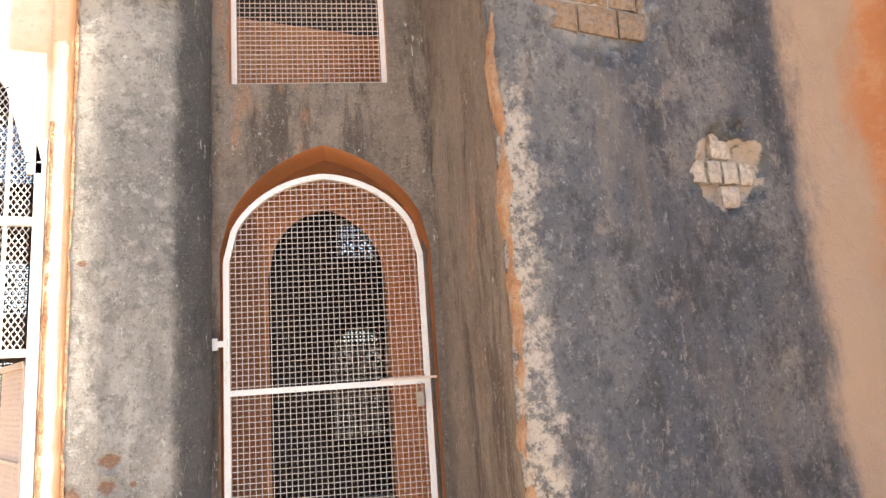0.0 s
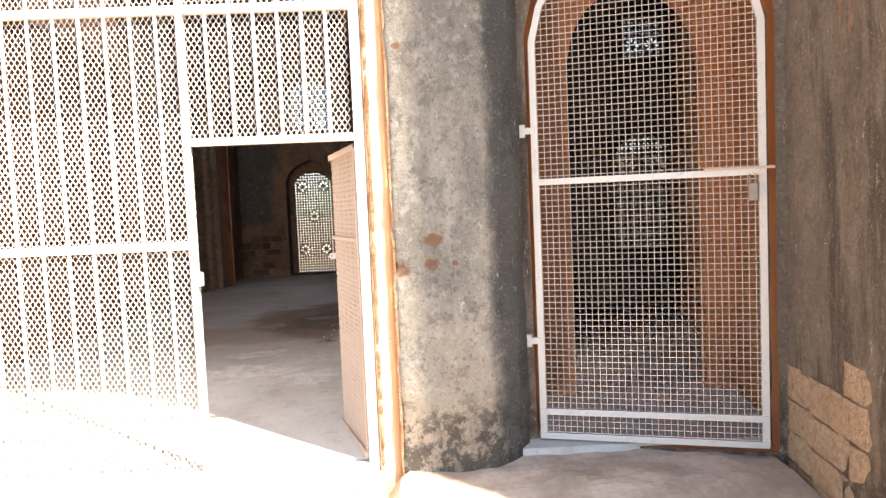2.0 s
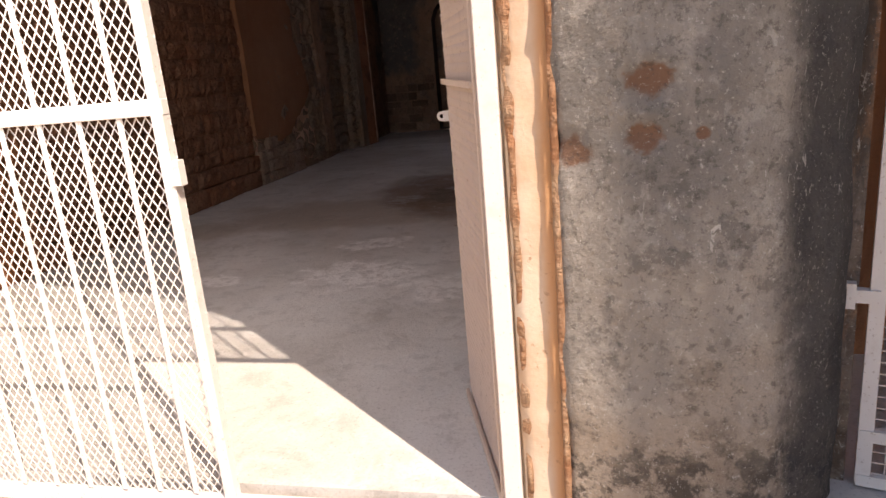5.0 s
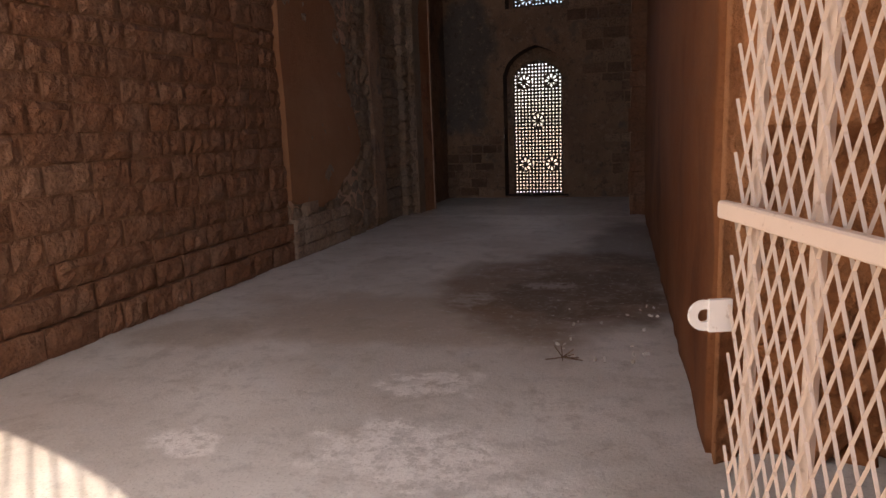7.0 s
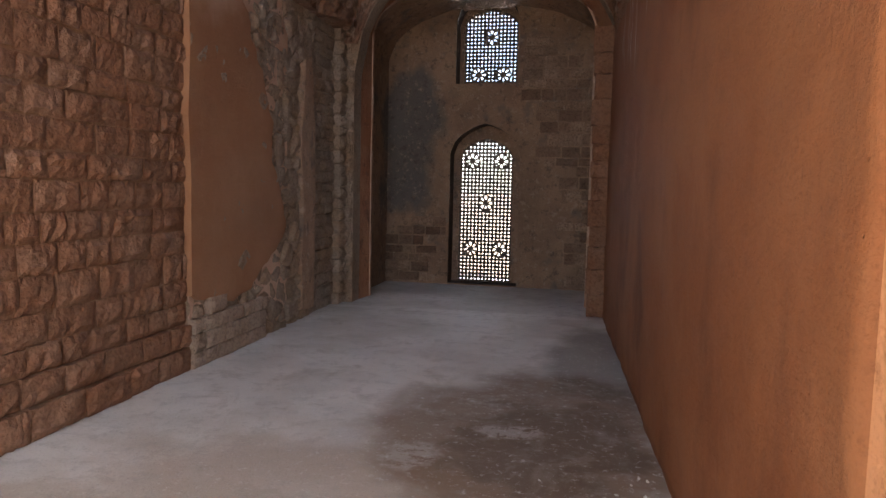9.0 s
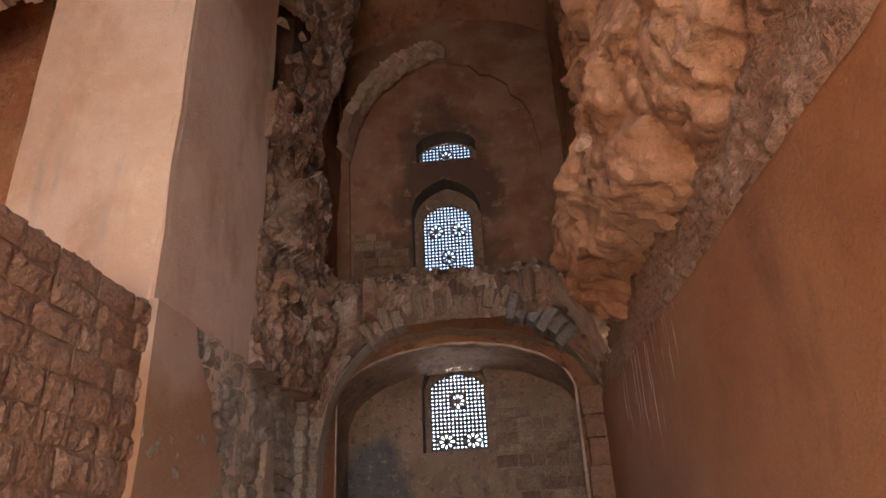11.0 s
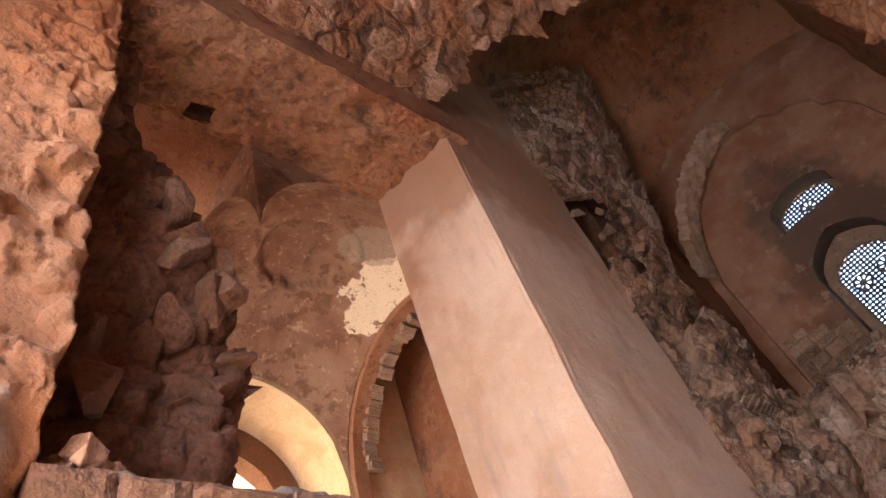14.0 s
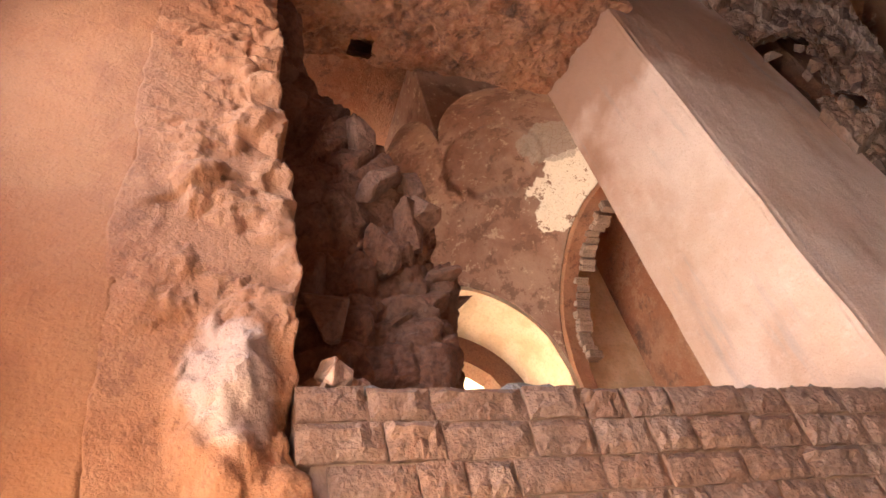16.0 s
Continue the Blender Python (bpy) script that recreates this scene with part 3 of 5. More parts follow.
def block_meshes(material, n=10, amp=0.18, key="block"):
    """Rock-faced blocks 1 x 1 x 1: the face at y = 0 looks to -y."""
    rng = random.Random(n + len(key))
    out = []
    for k in range(n):
        verts, faces = [], []
        nu, nv = 7, 4
        o = rng.uniform(0, 99)
        flat = rng.uniform(0.35, 1.0)
        for j in range(nv + 1):
            for i in range(nu + 1):
                rim = i in (0, nu) or j in (0, nv)
                x, z = i / nu, j / nv
                if rim:
                    x += rng.uniform(-0.012, 0.012)
                    z += rng.uniform(-0.03, 0.03)
                    y = rng.uniform(0.02, 0.09)
                else:
                    y = -amp * flat * (0.45 + 0.9 * noise.fractal(Vector((x * 3 + o, z * 2, o)), 0.8, 2.2, 3) + rng.uniform(-0.25, 0.25))
                verts.append((x, y, z))
        w = nu + 1
        faces = [(j * w + i, j * w + i + 1, (j + 1) * w + i + 1, (j + 1) * w + i) for j in range(nv) for i in range(nu)]
        edge = list(range(nu)) + [j * w + nu for j in range(nv)] + [nv * w + i for i in range(nu, 0, -1)] + [j * w for j in range(nv, 0, -1)]
        base = len(verts)
        verts += [(verts[e][0], 1.0, verts[e][2]) for e in edge]
        m = len(edge)
        faces += [(edge[(i + 1) % m], edge[i], base + i, base + (i + 1) % m) for i in range(m)]
        me = bpy.data.meshes.new(key)
        me.from_pydata(verts, [], faces)
        me.materials.append(material)
        out.append(me)
    return out

# ---- setting: ground and floors ----
bm = bmesh.new()
vs = [bm.verts.new(p) for p in ((-400, -400, -0.24), (400, -400, -0.24), (400, 400, -0.24), (-400, 400, -0.24))]
bm.faces.new(vs)
structure("ground", bm, M_GROUND, "pale sandy ground around the monument", "ground")

bm = bmesh.new()
box(bm, -9.8, 4.2, 0.06, 13.0, -0.6, 0.0)
structure("floor", bm, M_FLOOR, "worn grey concrete floor with brown earth stains", "floor")

LEFT, RIGHT = -3.72, 0.05


def profile_wall(name, plan, z0, z1, nz, material, label, amp=0.02, size=0.4, back=None, step=0.06, dents=()):
    """A wall whose face follows a line in the plan; back: the points that close it behind."""
    pts = []
    for a, b in zip(plan, plan[1:]):
        n = max(1, int((Vector(b) - Vector(a)).length / step))
        pts += [Vector(a).lerp(Vector(b), i / n) for i in range(n)]
    pts.append(Vector(plan[-1]))
    nrm = []
    for i in range(len(pts)):
        d = pts[min(i + 1, len(pts) - 1)] - pts[max(i - 1, 0)]
        nrm.append(Vector((d.y, -d.x)).normalized())
    verts, faces = [], []
    w = len(pts)
    for j in range(nz + 1):
        z = z0 + (z1 - z0) * j / nz
        for p, n in zip(pts, nrm):
            q = Vector((p.x, p.y, z))
            h = amp * rough(q, size)
            for cx, cz, rx, rz, deep in dents:
                d = math.hypot((p.x - cx) / rx, (z - cz) / rz) + 0.35 * rough(q, 0.12)
                h -= deep * min(1.0, max(0.0, (1.05 - d) * 6))
            verts.append((p.x + n.x * h, p.y + n.y * h, z))
    faces = [(j * w + i, j * w + i + 1, (j + 1) * w + i + 1, (j + 1) * w + i) for j in range(nz) for i in range(w - 1)]
    if back:
        k = len(verts)
        b = len(back)
        verts += [(x, y, z) for z in (z0, z1) for x, y in back]
        ends = [w - 1, *range(k, k + b), 0]
        tops = [nz * w + w - 1, *range(k + b, k + 2 * b), nz * w]
        for i in range(len(ends) - 1):
            if 0 < i < len(ends) - 2:
                faces.append((ends[i], ends[i + 1], tops[i + 1], tops[i]))
        faces.append((*[j * w + w - 1 for j in range(nz + 1)], k + b, k))
        faces.append((*[j * w for j in range(nz, -1, -1)], k + b - 1, k + 2 * b - 1))
        faces.append((*range(nz * w, nz * w + w), *range(k + b, k + 2 * b)))
    me = bpy.data.meshes.new(name)
    me.from_pydata(verts, [], faces)
    me.update()
    for f in me.polygons:
        f.use_smooth = len(f.vertices) == 4
    return structure(name, me, material, label, "wall")


# ---- setting: outer wall ----
GATE = dict(xc=-1.53, half=1.62, z0=-0.2, spring=2.74, apex=4.15)
gate_hole = arch(**GATE, n=28, point=0.25)
side_hole = arch(-6.8, 1.7, 0.6, 6.6, 8.9, 20)
upper_hole = arch(-1.9, 1.25, 4.7, 6.3, 7.1, 20)
bm = plate([(-10.2, -0.5), (-10.2, 12.6), (0.13, 12.6), (0.13, -0.5)], [gate_hole, side_hole, upper_hole], lambda u, v, d: (u, d + 0.02, v), 0.5)
structure("wall_front", bm, M_JAMB, "ochre lime plaster around the arched gateway", "wall", M_ORANGE)

profile_wall("trim_jamb", [(0.116, 0.06), (0.116, -0.006), (0.15, -0.014), (0.21, -0.022), (0.236, -0.05), (0.25, 0.02)], -0.3, 5.0, 60, M_JAMB,
             "ochre plaster strip beside the gate post", 0.006, 0.2, [(0.25, 0.4), (0.116, 0.4)], 0.02)
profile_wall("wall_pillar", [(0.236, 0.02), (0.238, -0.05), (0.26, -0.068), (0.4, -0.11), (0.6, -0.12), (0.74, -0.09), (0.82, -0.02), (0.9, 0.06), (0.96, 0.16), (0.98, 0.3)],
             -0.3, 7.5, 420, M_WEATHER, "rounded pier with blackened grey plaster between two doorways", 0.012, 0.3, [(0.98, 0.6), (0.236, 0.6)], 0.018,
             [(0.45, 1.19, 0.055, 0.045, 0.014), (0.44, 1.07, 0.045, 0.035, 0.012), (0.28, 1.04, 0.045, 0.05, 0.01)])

DOOR_A, DOOR_B = Vector((0.94, 0.24)), Vector((2.32, -0.16))
door_dir = (DOOR_B - DOOR_A).normalized()
door_back = Vector((-door_dir.y, door_dir.x))
if door_back.y < 0:
    door_back = -door_back


def door_place(u, v, d):
    p = DOOR_A + door_dir * u + door_back * d
    return (p.x, p.y, v)


door_len = (DOOR_B - DOOR_A).length
small_arch = arch(0.72, 0.645, -0.02, 2.32, 3.0, 22, 0.3)
bm = plate([(0, -0.4), (0, 7.5), (door_len, 7.5), (door_len, -0.4)],
           [small_arch, [(0.14, 3.42), (0.14, 4.9), (1.16, 4.9), (1.16, 3.42)]], door_place, 0.32)
structure("wall_small_door", bm, M_WEATHER_WARM, "grey-brown plastered recess with a narrow arched doorway", "wall", M_PASSAGE)

profile_wall("wall_reveal", [(2.3, 0.1), (2.3, -0.14), (2.24, -0.6), (2.1, -1.3), (2.06, -1.44)], -0.3, 7.5, 80, M_WEATHER_WARM,
             "brown stained reveal beside the narrow doorway", 0.015, 0.3, [(3.0, -1.44), (3.0, 0.1)])
profile_wall("wall_mass", [(2.06, -1.44), (2.08, -1.5), (2.2, -1.56), (2.6, -1.56), (3.2, -1.54), (3.75, -1.6), (4.0, -1.72), (4.12, -1.95), (4.18, -2.4), (4.2, -3.6)],
             -0.3, 4.2, 200, M_MASS, "tall wall with blackened plaster and holes showing stone", 0.025, 0.5, [(6.0, -3.6), (6.0, -1.0), (2.3, -1.0)], 0.022,
             [(3.37, 2.44, 0.23, 0.2, 0.075), (2.62, 3.45, 0.46, 0.5, 0.045)])
bm = bmesh.new()
box(bm, 2.06, 6.0, -1.55, -1.0, 4.2, 12.0)
box(bm, 4.2, 6.0, -3.6, -1.55, 4.2, 12.0)
structure("wall_mass_upper", bm, M_MASS, "upper part of the blackened wall", "wall")

# ragged edge where the plaster has fallen off
n_edge = 120


def ragged_edge(x0, y0, z0, z1, w, d, seed):
    def fn(a, b):
        z = z0 + (z1 - z0) * b
        half = w * (0.55 + 0.45 * rough((0, seed, z), 0.22, seed) + 0.25 * rough((seed, 0, z), 0.05))
        x = x0 + (a - 0.5) * 2 * max(0.01, half)
        rim = 1 - abs(2 * a - 1) ** 3
        return Vector((x, y0 - d * rim * (0.5 + 0.8 * rough((x, y0, z), 0.08, seed)), z))

    return sheet(fn, 8, n_edge, (0, 0.05, 0))


structure("trim_edge_mass", ragged_edge(2.085, -1.48, -0.25, 7.0, 0.045, 0.03, 3.0), M_EDGE, "crumbling orange plaster edge", "plaster edge")
structure("trim_edge_jamb", ragged_edge(0.238, -0.05, -0.2, 4.5, 0.014, 0.016, 7.0), M_EDGE, "crumbling orange plaster edge", "plaster edge")
structure("trim_edge_gate", ragged_edge(0.132, -0.006, -0.2, 3.0, 0.022, 0.02, 11.0), M_EDGE, "crumbling orange plaster edge", "plaster edge")

# plinth in front of the doorways
bm = bmesh.new()
box(bm, -3.4, 0.15, -0.16, 0.06, -0.3, -0.055)
structure("plinth_gate", bm, M_PLINTH, "pale stone threshold of the gateway", "threshold")
me = sheet(lambda a, b: Vector((0.12 + 2.1 * a, -1.35 + 1.62 * b, -0.2 + 0.16 * min(1, b * 1.6) * min(1, a * 16) - 0.03 * (1 - min(1, a * 16)) + 0.012 * rough((a * 2, b * 2, 0), 0.2))), 40, 30, (0, 0, -0.3))
structure("plinth_step", me, M_PLINTH, "cracked cement step below the narrow door", "step")

# ---- setting: hall walls ----
slab("wall_left_core", (LEFT - 0.024, 2.5, 0), (0, 3.6, 0), (0, 0, 3.52), (1, 0, 0), 80, 80, 0.007, 0.2, M_MORTAR, 0.5, label="mortar behind the rough stone blocks")
slab("wall_left_top", (LEFT - 0.03, 2.5, 3.56), (0, 3.6, 0), (-0.5, 0, 0.0), (0, 0, 1), 50, 8, 0.05, 0.16, M_STONE_GREY, 0.1, "rubble", "uneven top of the stone infill wall")

# pier between the bays, with its lower face down to the floor
bm = bmesh.new()
box(bm, -5.05, LEFT, 6.05, 7.98, 0.0, 13.0)
bmesh.ops.subdivide_edges(bm, edges=bm.edges, cuts=46, use_grid_fill=True)
for v in bm.verts:
    q = v.co.copy()
    v.co += Vector((rough(q, 0.5), rough(q, 0.5, 3), 0)) * 0.012
    if q.z > 3.2 and q.y < 6.1 and q.x > LEFT - 0.05:
        v.co += Vector((-0.02, 0.02, 0)) * abs(rough(q, 0.1))
structure("pier_left", bm, M_PIER, "tall square pier covered in pinkish plaster", "pier")

panel = [(6.03, 0.6), (6.02, 3.6), (6.62, 3.6), (6.75, 3.35), (7.0, 3.12), (7.05, 2.95), (7.28, 2.66), (7.4, 2.4), (7.55, 2.15), (7.5, 1.8), (7.72, 1.5), (7.85, 1.1), (7.6, 0.86),
         (7.3, 0.72), (7.05, 0.56), (6.7, 0.48), (6.3, 0.55)]
fine = []
for (ua, va), (ub, vb) in zip(panel, panel[1:] + panel[:1]):
    for i in range(6):
        u, v = ua + (ub - ua) * i / 6, va + (vb - va) * i / 6
        fine.append((u + 0.03 * rough((u, v, 1), 0.12), v + 0.03 * rough((u, v, 5), 0.12)))
bm = plate(fine, [], lambda u, v, d: (LEFT + 0.05 - d, u, v), 0.07)
structure("plaster_panel", bm, M_PANEL, "brown orange plaster on the lower pier", "plaster")
me = sheet(lambda a, c: (lambda p: p + Vector((chunks(p, 0.2, 31) * 0.05 + rough(p, 0.08) * 0.012, 0, 0)))(Vector((LEFT + 0.016, 6.04 + 2.66 * a, 3.6 * c))), 150, 190, (-0.3, 0, 0))
structure("wall_left_rubble", me, M_STONE_GREY, "pitted masonry around the fallen plaster", "wall")
slab("wall_left_far", (LEFT - 0.07, 8.6, 0), (0, 1.1, 0), (0, 0, 3.6), (1, 0, 0), 20, 50, 0.02, 0.25, M_MORTAR, 0.5, label="mortar behind small dark stones")

# right wall with its broken near end
slab("wall_right", (0.0, 2.56, 0), (-0.25, 7.14, 0), (0, 0, 3.4), (-1, 0, 0), 90, 50, 0.014, 0.5, M_RIGHT, 0.07, label="smooth burnt-orange plastered wall")


def broken_end(a, b):
    p = Vector((0.02 + 0.9 * a, 2.47 + 0.12 * a, 4.4 * b))
    line = 1.22 + 0.03 * rough(p, 0.3, 9) + 0.16 * max(0.0, 0.12 - p.x) * 6
    over = max(0.0, min(1.0, (p.z - line) * 22)) * min(1.0, max(0.0, (p.x - 0.07) * 18))
    under = math.exp(-(((p.z - line + 0.16) / 0.2) ** 2)) * min(1.0, max(0.0, (p.x - 0.1) * 9)) * (p.z < line + 0.05)
    low = max(0.0, min(1.0, (0.62 + 0.1 * rough(p, 0.3, 2) - p.z) * 6))
    h = rough(p, 0.7, 4) * 0.05 + over * (0.09 + 0.05 * rough(p, 0.4, 2)) - 0.12 * under + low * (chunks(p, 0.2, 6) * 0.09 - 0.03) + rough(p, 0.16, 5) * 0.025 + rough(p, 0.05) * 0.009 - 0.035
    soft = min(1.0, a * 9)
    return p + Vector((0, -h * soft - 0.02 * rough(p, 0.12) * (1 - soft), 0))


me = sheet(broken_end, 90, 300, (0, 0.3, 0))
smooth(structure("wall_right_end", me, M_TORN_DARK, "torn end of the wall with bared masonry", "wall"))
slab("wall_right_band", (-0.02, 2.5, 3.36), (-0.22, 6.9, 0), (0.06, 0, 0.72), (-1, 0, 0.3), 220, 24, 0.045, 0.08, M_STONE, 0.5, "rubble", "band of small rough bricks above the plaster")
slab("wall_right_upper", (0.14, -0.2, 3.8), (-0.15, 12.6, 0), (0, 0, 8.6), (-1, 0, 0), 90, 70, 0.05, 0.7, M_VAULT, 0.6, label="stained orange upper wall")

# near side of the hall: inner jambs and the way to the narrow passage
slab("wall_near_left", (LEFT, 0.5, 0), (0, 1.24, 0), (0, 0, 9.0), (1, 0, 0), 40, 160, 0.014, 0.5, M_ORANGE, 1.3, label="orange plastered pier by the gate")


def torn_pier(a, b):
    p = Vector((LEFT + 0.004 - 0.05 * a, 1.7 + 0.78 * a, 9.0 * b))
    p.y += (1 - a) * 0.06 * rough((0, 3, p.z), 0.7, 2)
    h = lumps(p, 0.9, 5) * 0.14 + rough(p, 0.5) * 0.08 + chunks(p, 0.42, 7) * 0.05 * a + lumps(p, 0.38, 7) * 0.06 + lumps(p, 0.16, 2) * 0.022 + rough(p, 0.18, 3) * 0.04 + rough(p, 0.06) * 0.014 - 0.05
    h += 0.16 * math.exp(-(((p.y - 2.22) / 0.17) ** 2 + ((p.z - 3.5) / 0.36) ** 2))
    return p + Vector((max(h, -0.04 * a) * min(1, a * 2.6), 0, 0)) + Vector((0, 0.07 * rough(p, 0.3, 4) * a, 0))


smooth(structure("pier_near_torn", sheet(torn_pier, 60, 420, (-1.2, 0, 0)), M_TORN_PIER, "torn edge of the near pier with bared orange masonry", "pier"))

# near-left rubble mass of the broken vault behind the infill wall
LUMP_Z = (3.4, 4.34, 4.81, 5.54, 6.06, 6.75, 7.1, 8.7)
LUMP_Y = (3.6, 3.72, 3.82, 3.8, 3.62, 3.4, 3.0, 2.75)


def lump(a, b):
    z = 3.4 + 5.3 * b
    reach = float(np.interp(z, LUMP_Z, LUMP_Y)) - 0.12
    wrap = max(0.0, (a - 0.7) / 0.3)
    y = 2.2 + (reach - 2.2) * min(1.0, a / 0.82)
    p = Vector((-4.32 - 0.25 * math.sin(3 * z) * 0.3 - 1.3 * wrap * wrap, y, z))
    h = lumps(p, 0.62, 9) * 0.42 + chunks(p, 0.3, 9) * 0.09 + rough(p, 0.15) * 0.05 - 0.2
    return p + Vector((0.9 * h * (1 - wrap), (0.25 + 0.7 * wrap) * h, 0.15 * h))


smooth(structure("vault_remnant_near", sheet(lump, 120, 280, (-0.9, -0.2, 0)), M_LUMP, "broken stub of a vault with loose stones", "rubble"))

# soffit between the piers
def soffit(a, b):
    p = Vector((LEFT + 0.1 - 1.45 * a, 2.0 + 4.3 * b, 8.42 + 0.42 * a))
    h = (lumps(p, 0.8, 4) * 0.22 + chunks(p, 0.5, 4) * 0.05 + rough(p, 0.2, 8) * 0.03) * (1 - 0.75 * b) + rough(p, 0.3) * 0.07 + rough(p, 0.08) * 0.02
    return p - Vector((0, 0, h))


me = sheet(lambda a, b: soffit(a, 1 - b), 90, 240, (0, 0, 0.5))
structure("arch_soffit", cut(me, lambda c: abs(c.x + 4.88) < 0.13 and abs(c.y - 3.6) < 0.13), M_VAULT, "flat brown underside of the arch between the piers", "arch")

# rough broken vault over the near bay
def near_vault(a, b):
    x = LEFT - 0.1 + 4.1 * a
    s = (x + 1.75) / 2.1
    y1 = 5.75 + 0.62 * (x + 3.9) + 0.35 * rough((x, 0, 0), 0.5, 2)
    y = -0.3 + (y1 + 0.3) * b
    z = 8.55 + 1.15 * math.sqrt(max(0, 1 - min(1, s * s)))
    p = Vector((x, y, z))
    h = (chunks(p, 0.36, 6) * 0.1 + lumps(p, 0.3, 2) * 0.13 + lumps(p, 0.9, 3) * 0.2) * min(1, 0.35 + b) + rough(p, 0.4) * 0.1 + rough(p, 0.09) * 0.03
    return p - Vector((0, 0, h))


me = sheet(lambda a, b: near_vault(a, 1 - b), 240, 320, (0, 0, 1.6))
structure("ceiling_near", me, M_RUBBLE, "torn masonry vault over the near bay", "ceiling")


def sail(cx, cy, a, b, zc, wobble=0.03, cut=1.0):
    r2 = (a * a + b * b)

    def fn(u, v):
        x, y = cx - a + 2 * a * u, cy - b + 2 * b * v
        z = zc + math.sqrt(max(0.01, r2 - (x - cx) ** 2 - (y - cy) ** 2))
        p = Vector((x, y, z))
        return p + Vector((0, 0, wobble * rough(p, 0.7)))

    return fn


f = sail(-1.8, 9.2, 2.12, 3.3, 8.2, 0.06)
structure("ceiling_far", sheet(lambda u, v: f(u, 1 - v), 60, 70, (0, 0, 1.5)), M_VAULT, "smooth stained vault over the far bay", "ceiling")
slab("wall_left_upper", (LEFT - 0.15, 9.0, 3.7), (0, 3.3, 0), (0, 0, 8.5), (1, 0, 0), 50, 70, 0.05, 0.6, M_VAULT, 1.2, label="stained orange upper wall")

# broken arch stub beside the pier
def left_stub(a, b):
    z = 3.55 + 8.0 * b
    bulge = 0.12 + 0.3 * math.exp(-((z - 4.6) / 0.8) ** 2) + 0.75 * max(0.0, (z - 7.6) / 3.5)
    p = Vector((LEFT - 0.12 + bulge * math.sin(math.pi * min(1, a * 0.62)), 7.95 + 1.95 * a, z))
    patchy = min(1.0, max(0.15, 0.6 + 1.6 * rough(p, 0.9, 6)))
    h = (chunks(p, 0.32, 12) * 0.08 + lumps(p, 0.24, 5) * 0.13) * patchy + lumps(p, 0.8, 2) * 0.34 + rough(p, 0.1) * 0.035
    return p + Vector((0.8 * h, -0.5 * h, 0))


structure("arch_stub_left", cut(sheet(left_stub, 100, 380, (-0.5, 0.2, 0)), lambda c: abs(c.z - 7.6 - 0.3 * rough(c, 0.3)) < 0.75 and c.y < 8.52 + 0.1 * rough(c, 0.2)), M_RUBBLE_DARK, "ragged stub of a fallen arch with grey stones", "rubble")


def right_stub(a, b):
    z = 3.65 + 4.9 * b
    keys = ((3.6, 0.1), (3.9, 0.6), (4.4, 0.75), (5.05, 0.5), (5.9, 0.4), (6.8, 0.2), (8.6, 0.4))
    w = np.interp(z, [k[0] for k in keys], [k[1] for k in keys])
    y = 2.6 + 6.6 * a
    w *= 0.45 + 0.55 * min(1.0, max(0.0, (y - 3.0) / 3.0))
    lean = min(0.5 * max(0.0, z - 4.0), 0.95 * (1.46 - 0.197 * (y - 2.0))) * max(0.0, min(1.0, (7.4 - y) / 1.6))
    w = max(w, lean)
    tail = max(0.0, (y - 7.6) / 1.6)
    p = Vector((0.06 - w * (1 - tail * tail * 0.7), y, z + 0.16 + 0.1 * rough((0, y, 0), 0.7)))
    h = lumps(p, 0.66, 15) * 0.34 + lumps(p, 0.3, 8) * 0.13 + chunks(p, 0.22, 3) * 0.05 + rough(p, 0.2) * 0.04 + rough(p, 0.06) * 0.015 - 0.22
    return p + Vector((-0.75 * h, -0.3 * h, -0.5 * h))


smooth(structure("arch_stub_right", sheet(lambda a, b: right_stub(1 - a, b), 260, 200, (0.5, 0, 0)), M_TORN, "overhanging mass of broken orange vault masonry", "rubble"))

# ---- setting: end arch and end wall ----
YA, YE = 9.62, 11.8
arch_hole = arch(-1.82, 1.7, -0.02, 3.0, 4.63, 30, 0.0)


def ragged(pts, amp, seed):
    return [(u + amp * rough((u, seed, v), 0.2), v + amp * rough((u, v, seed), 0.2)) for u, v in pts]


top = [(0.2 - 4.1 * i / 40, 4.9 + 0.12 * math.sin(i * 0.9) + 0.15 * rough((i * 0.1, 0, 0), 0.2)) for i in range(41)]
arch_edge = [p if i in (0, len(arch_hole) - 1) else (p[0], p[1] + 0.05 * abs(rough((p[0], 0, p[1]), 0.15))) for i, p in enumerate(arch_hole)]
bm = plate([(0.2, -0.05), *top, (-3.9, -0.05)], [arch_edge], lambda u, v, d: (u, YA + d, v), 0.3)
structure("wall_end_arch", bm, M_STONE_GREY, "masonry arch with broken crown before the end bay", "arch")

vault_line = arch(-1.955, 1.72, -0.02, 3.6, 4.44, 30, 0.08)


def barrel(a, b):
    k = a * (len(vault_line) - 1)
    i = min(int(k), len(vault_line) - 2)
    x = vault_line[i][0] + (vault_line[i + 1][0] - vault_line[i][0]) * (k - i)
    z = vault_line[i][1] + (vault_line[i + 1][1] - vault_line[i][1]) * (k - i)
    p = Vector((x, YA + 0.2 + 2.2 * b, z))
    return p + Vector((0, 0, 0.03)) * rough(p, 0.3)


me = sheet(lambda a, b: barrel(1 - a, b), 96, 24)
structure("ceiling_end_bay", me, M_END, "plastered barrel vault of the end bay", "ceiling")
# tapering soffit between the broken arch and the end bay, with a raised lip
inner_line = arch(-1.955, 1.515, -0.02, 3.72, 4.36, 30, 0.08)


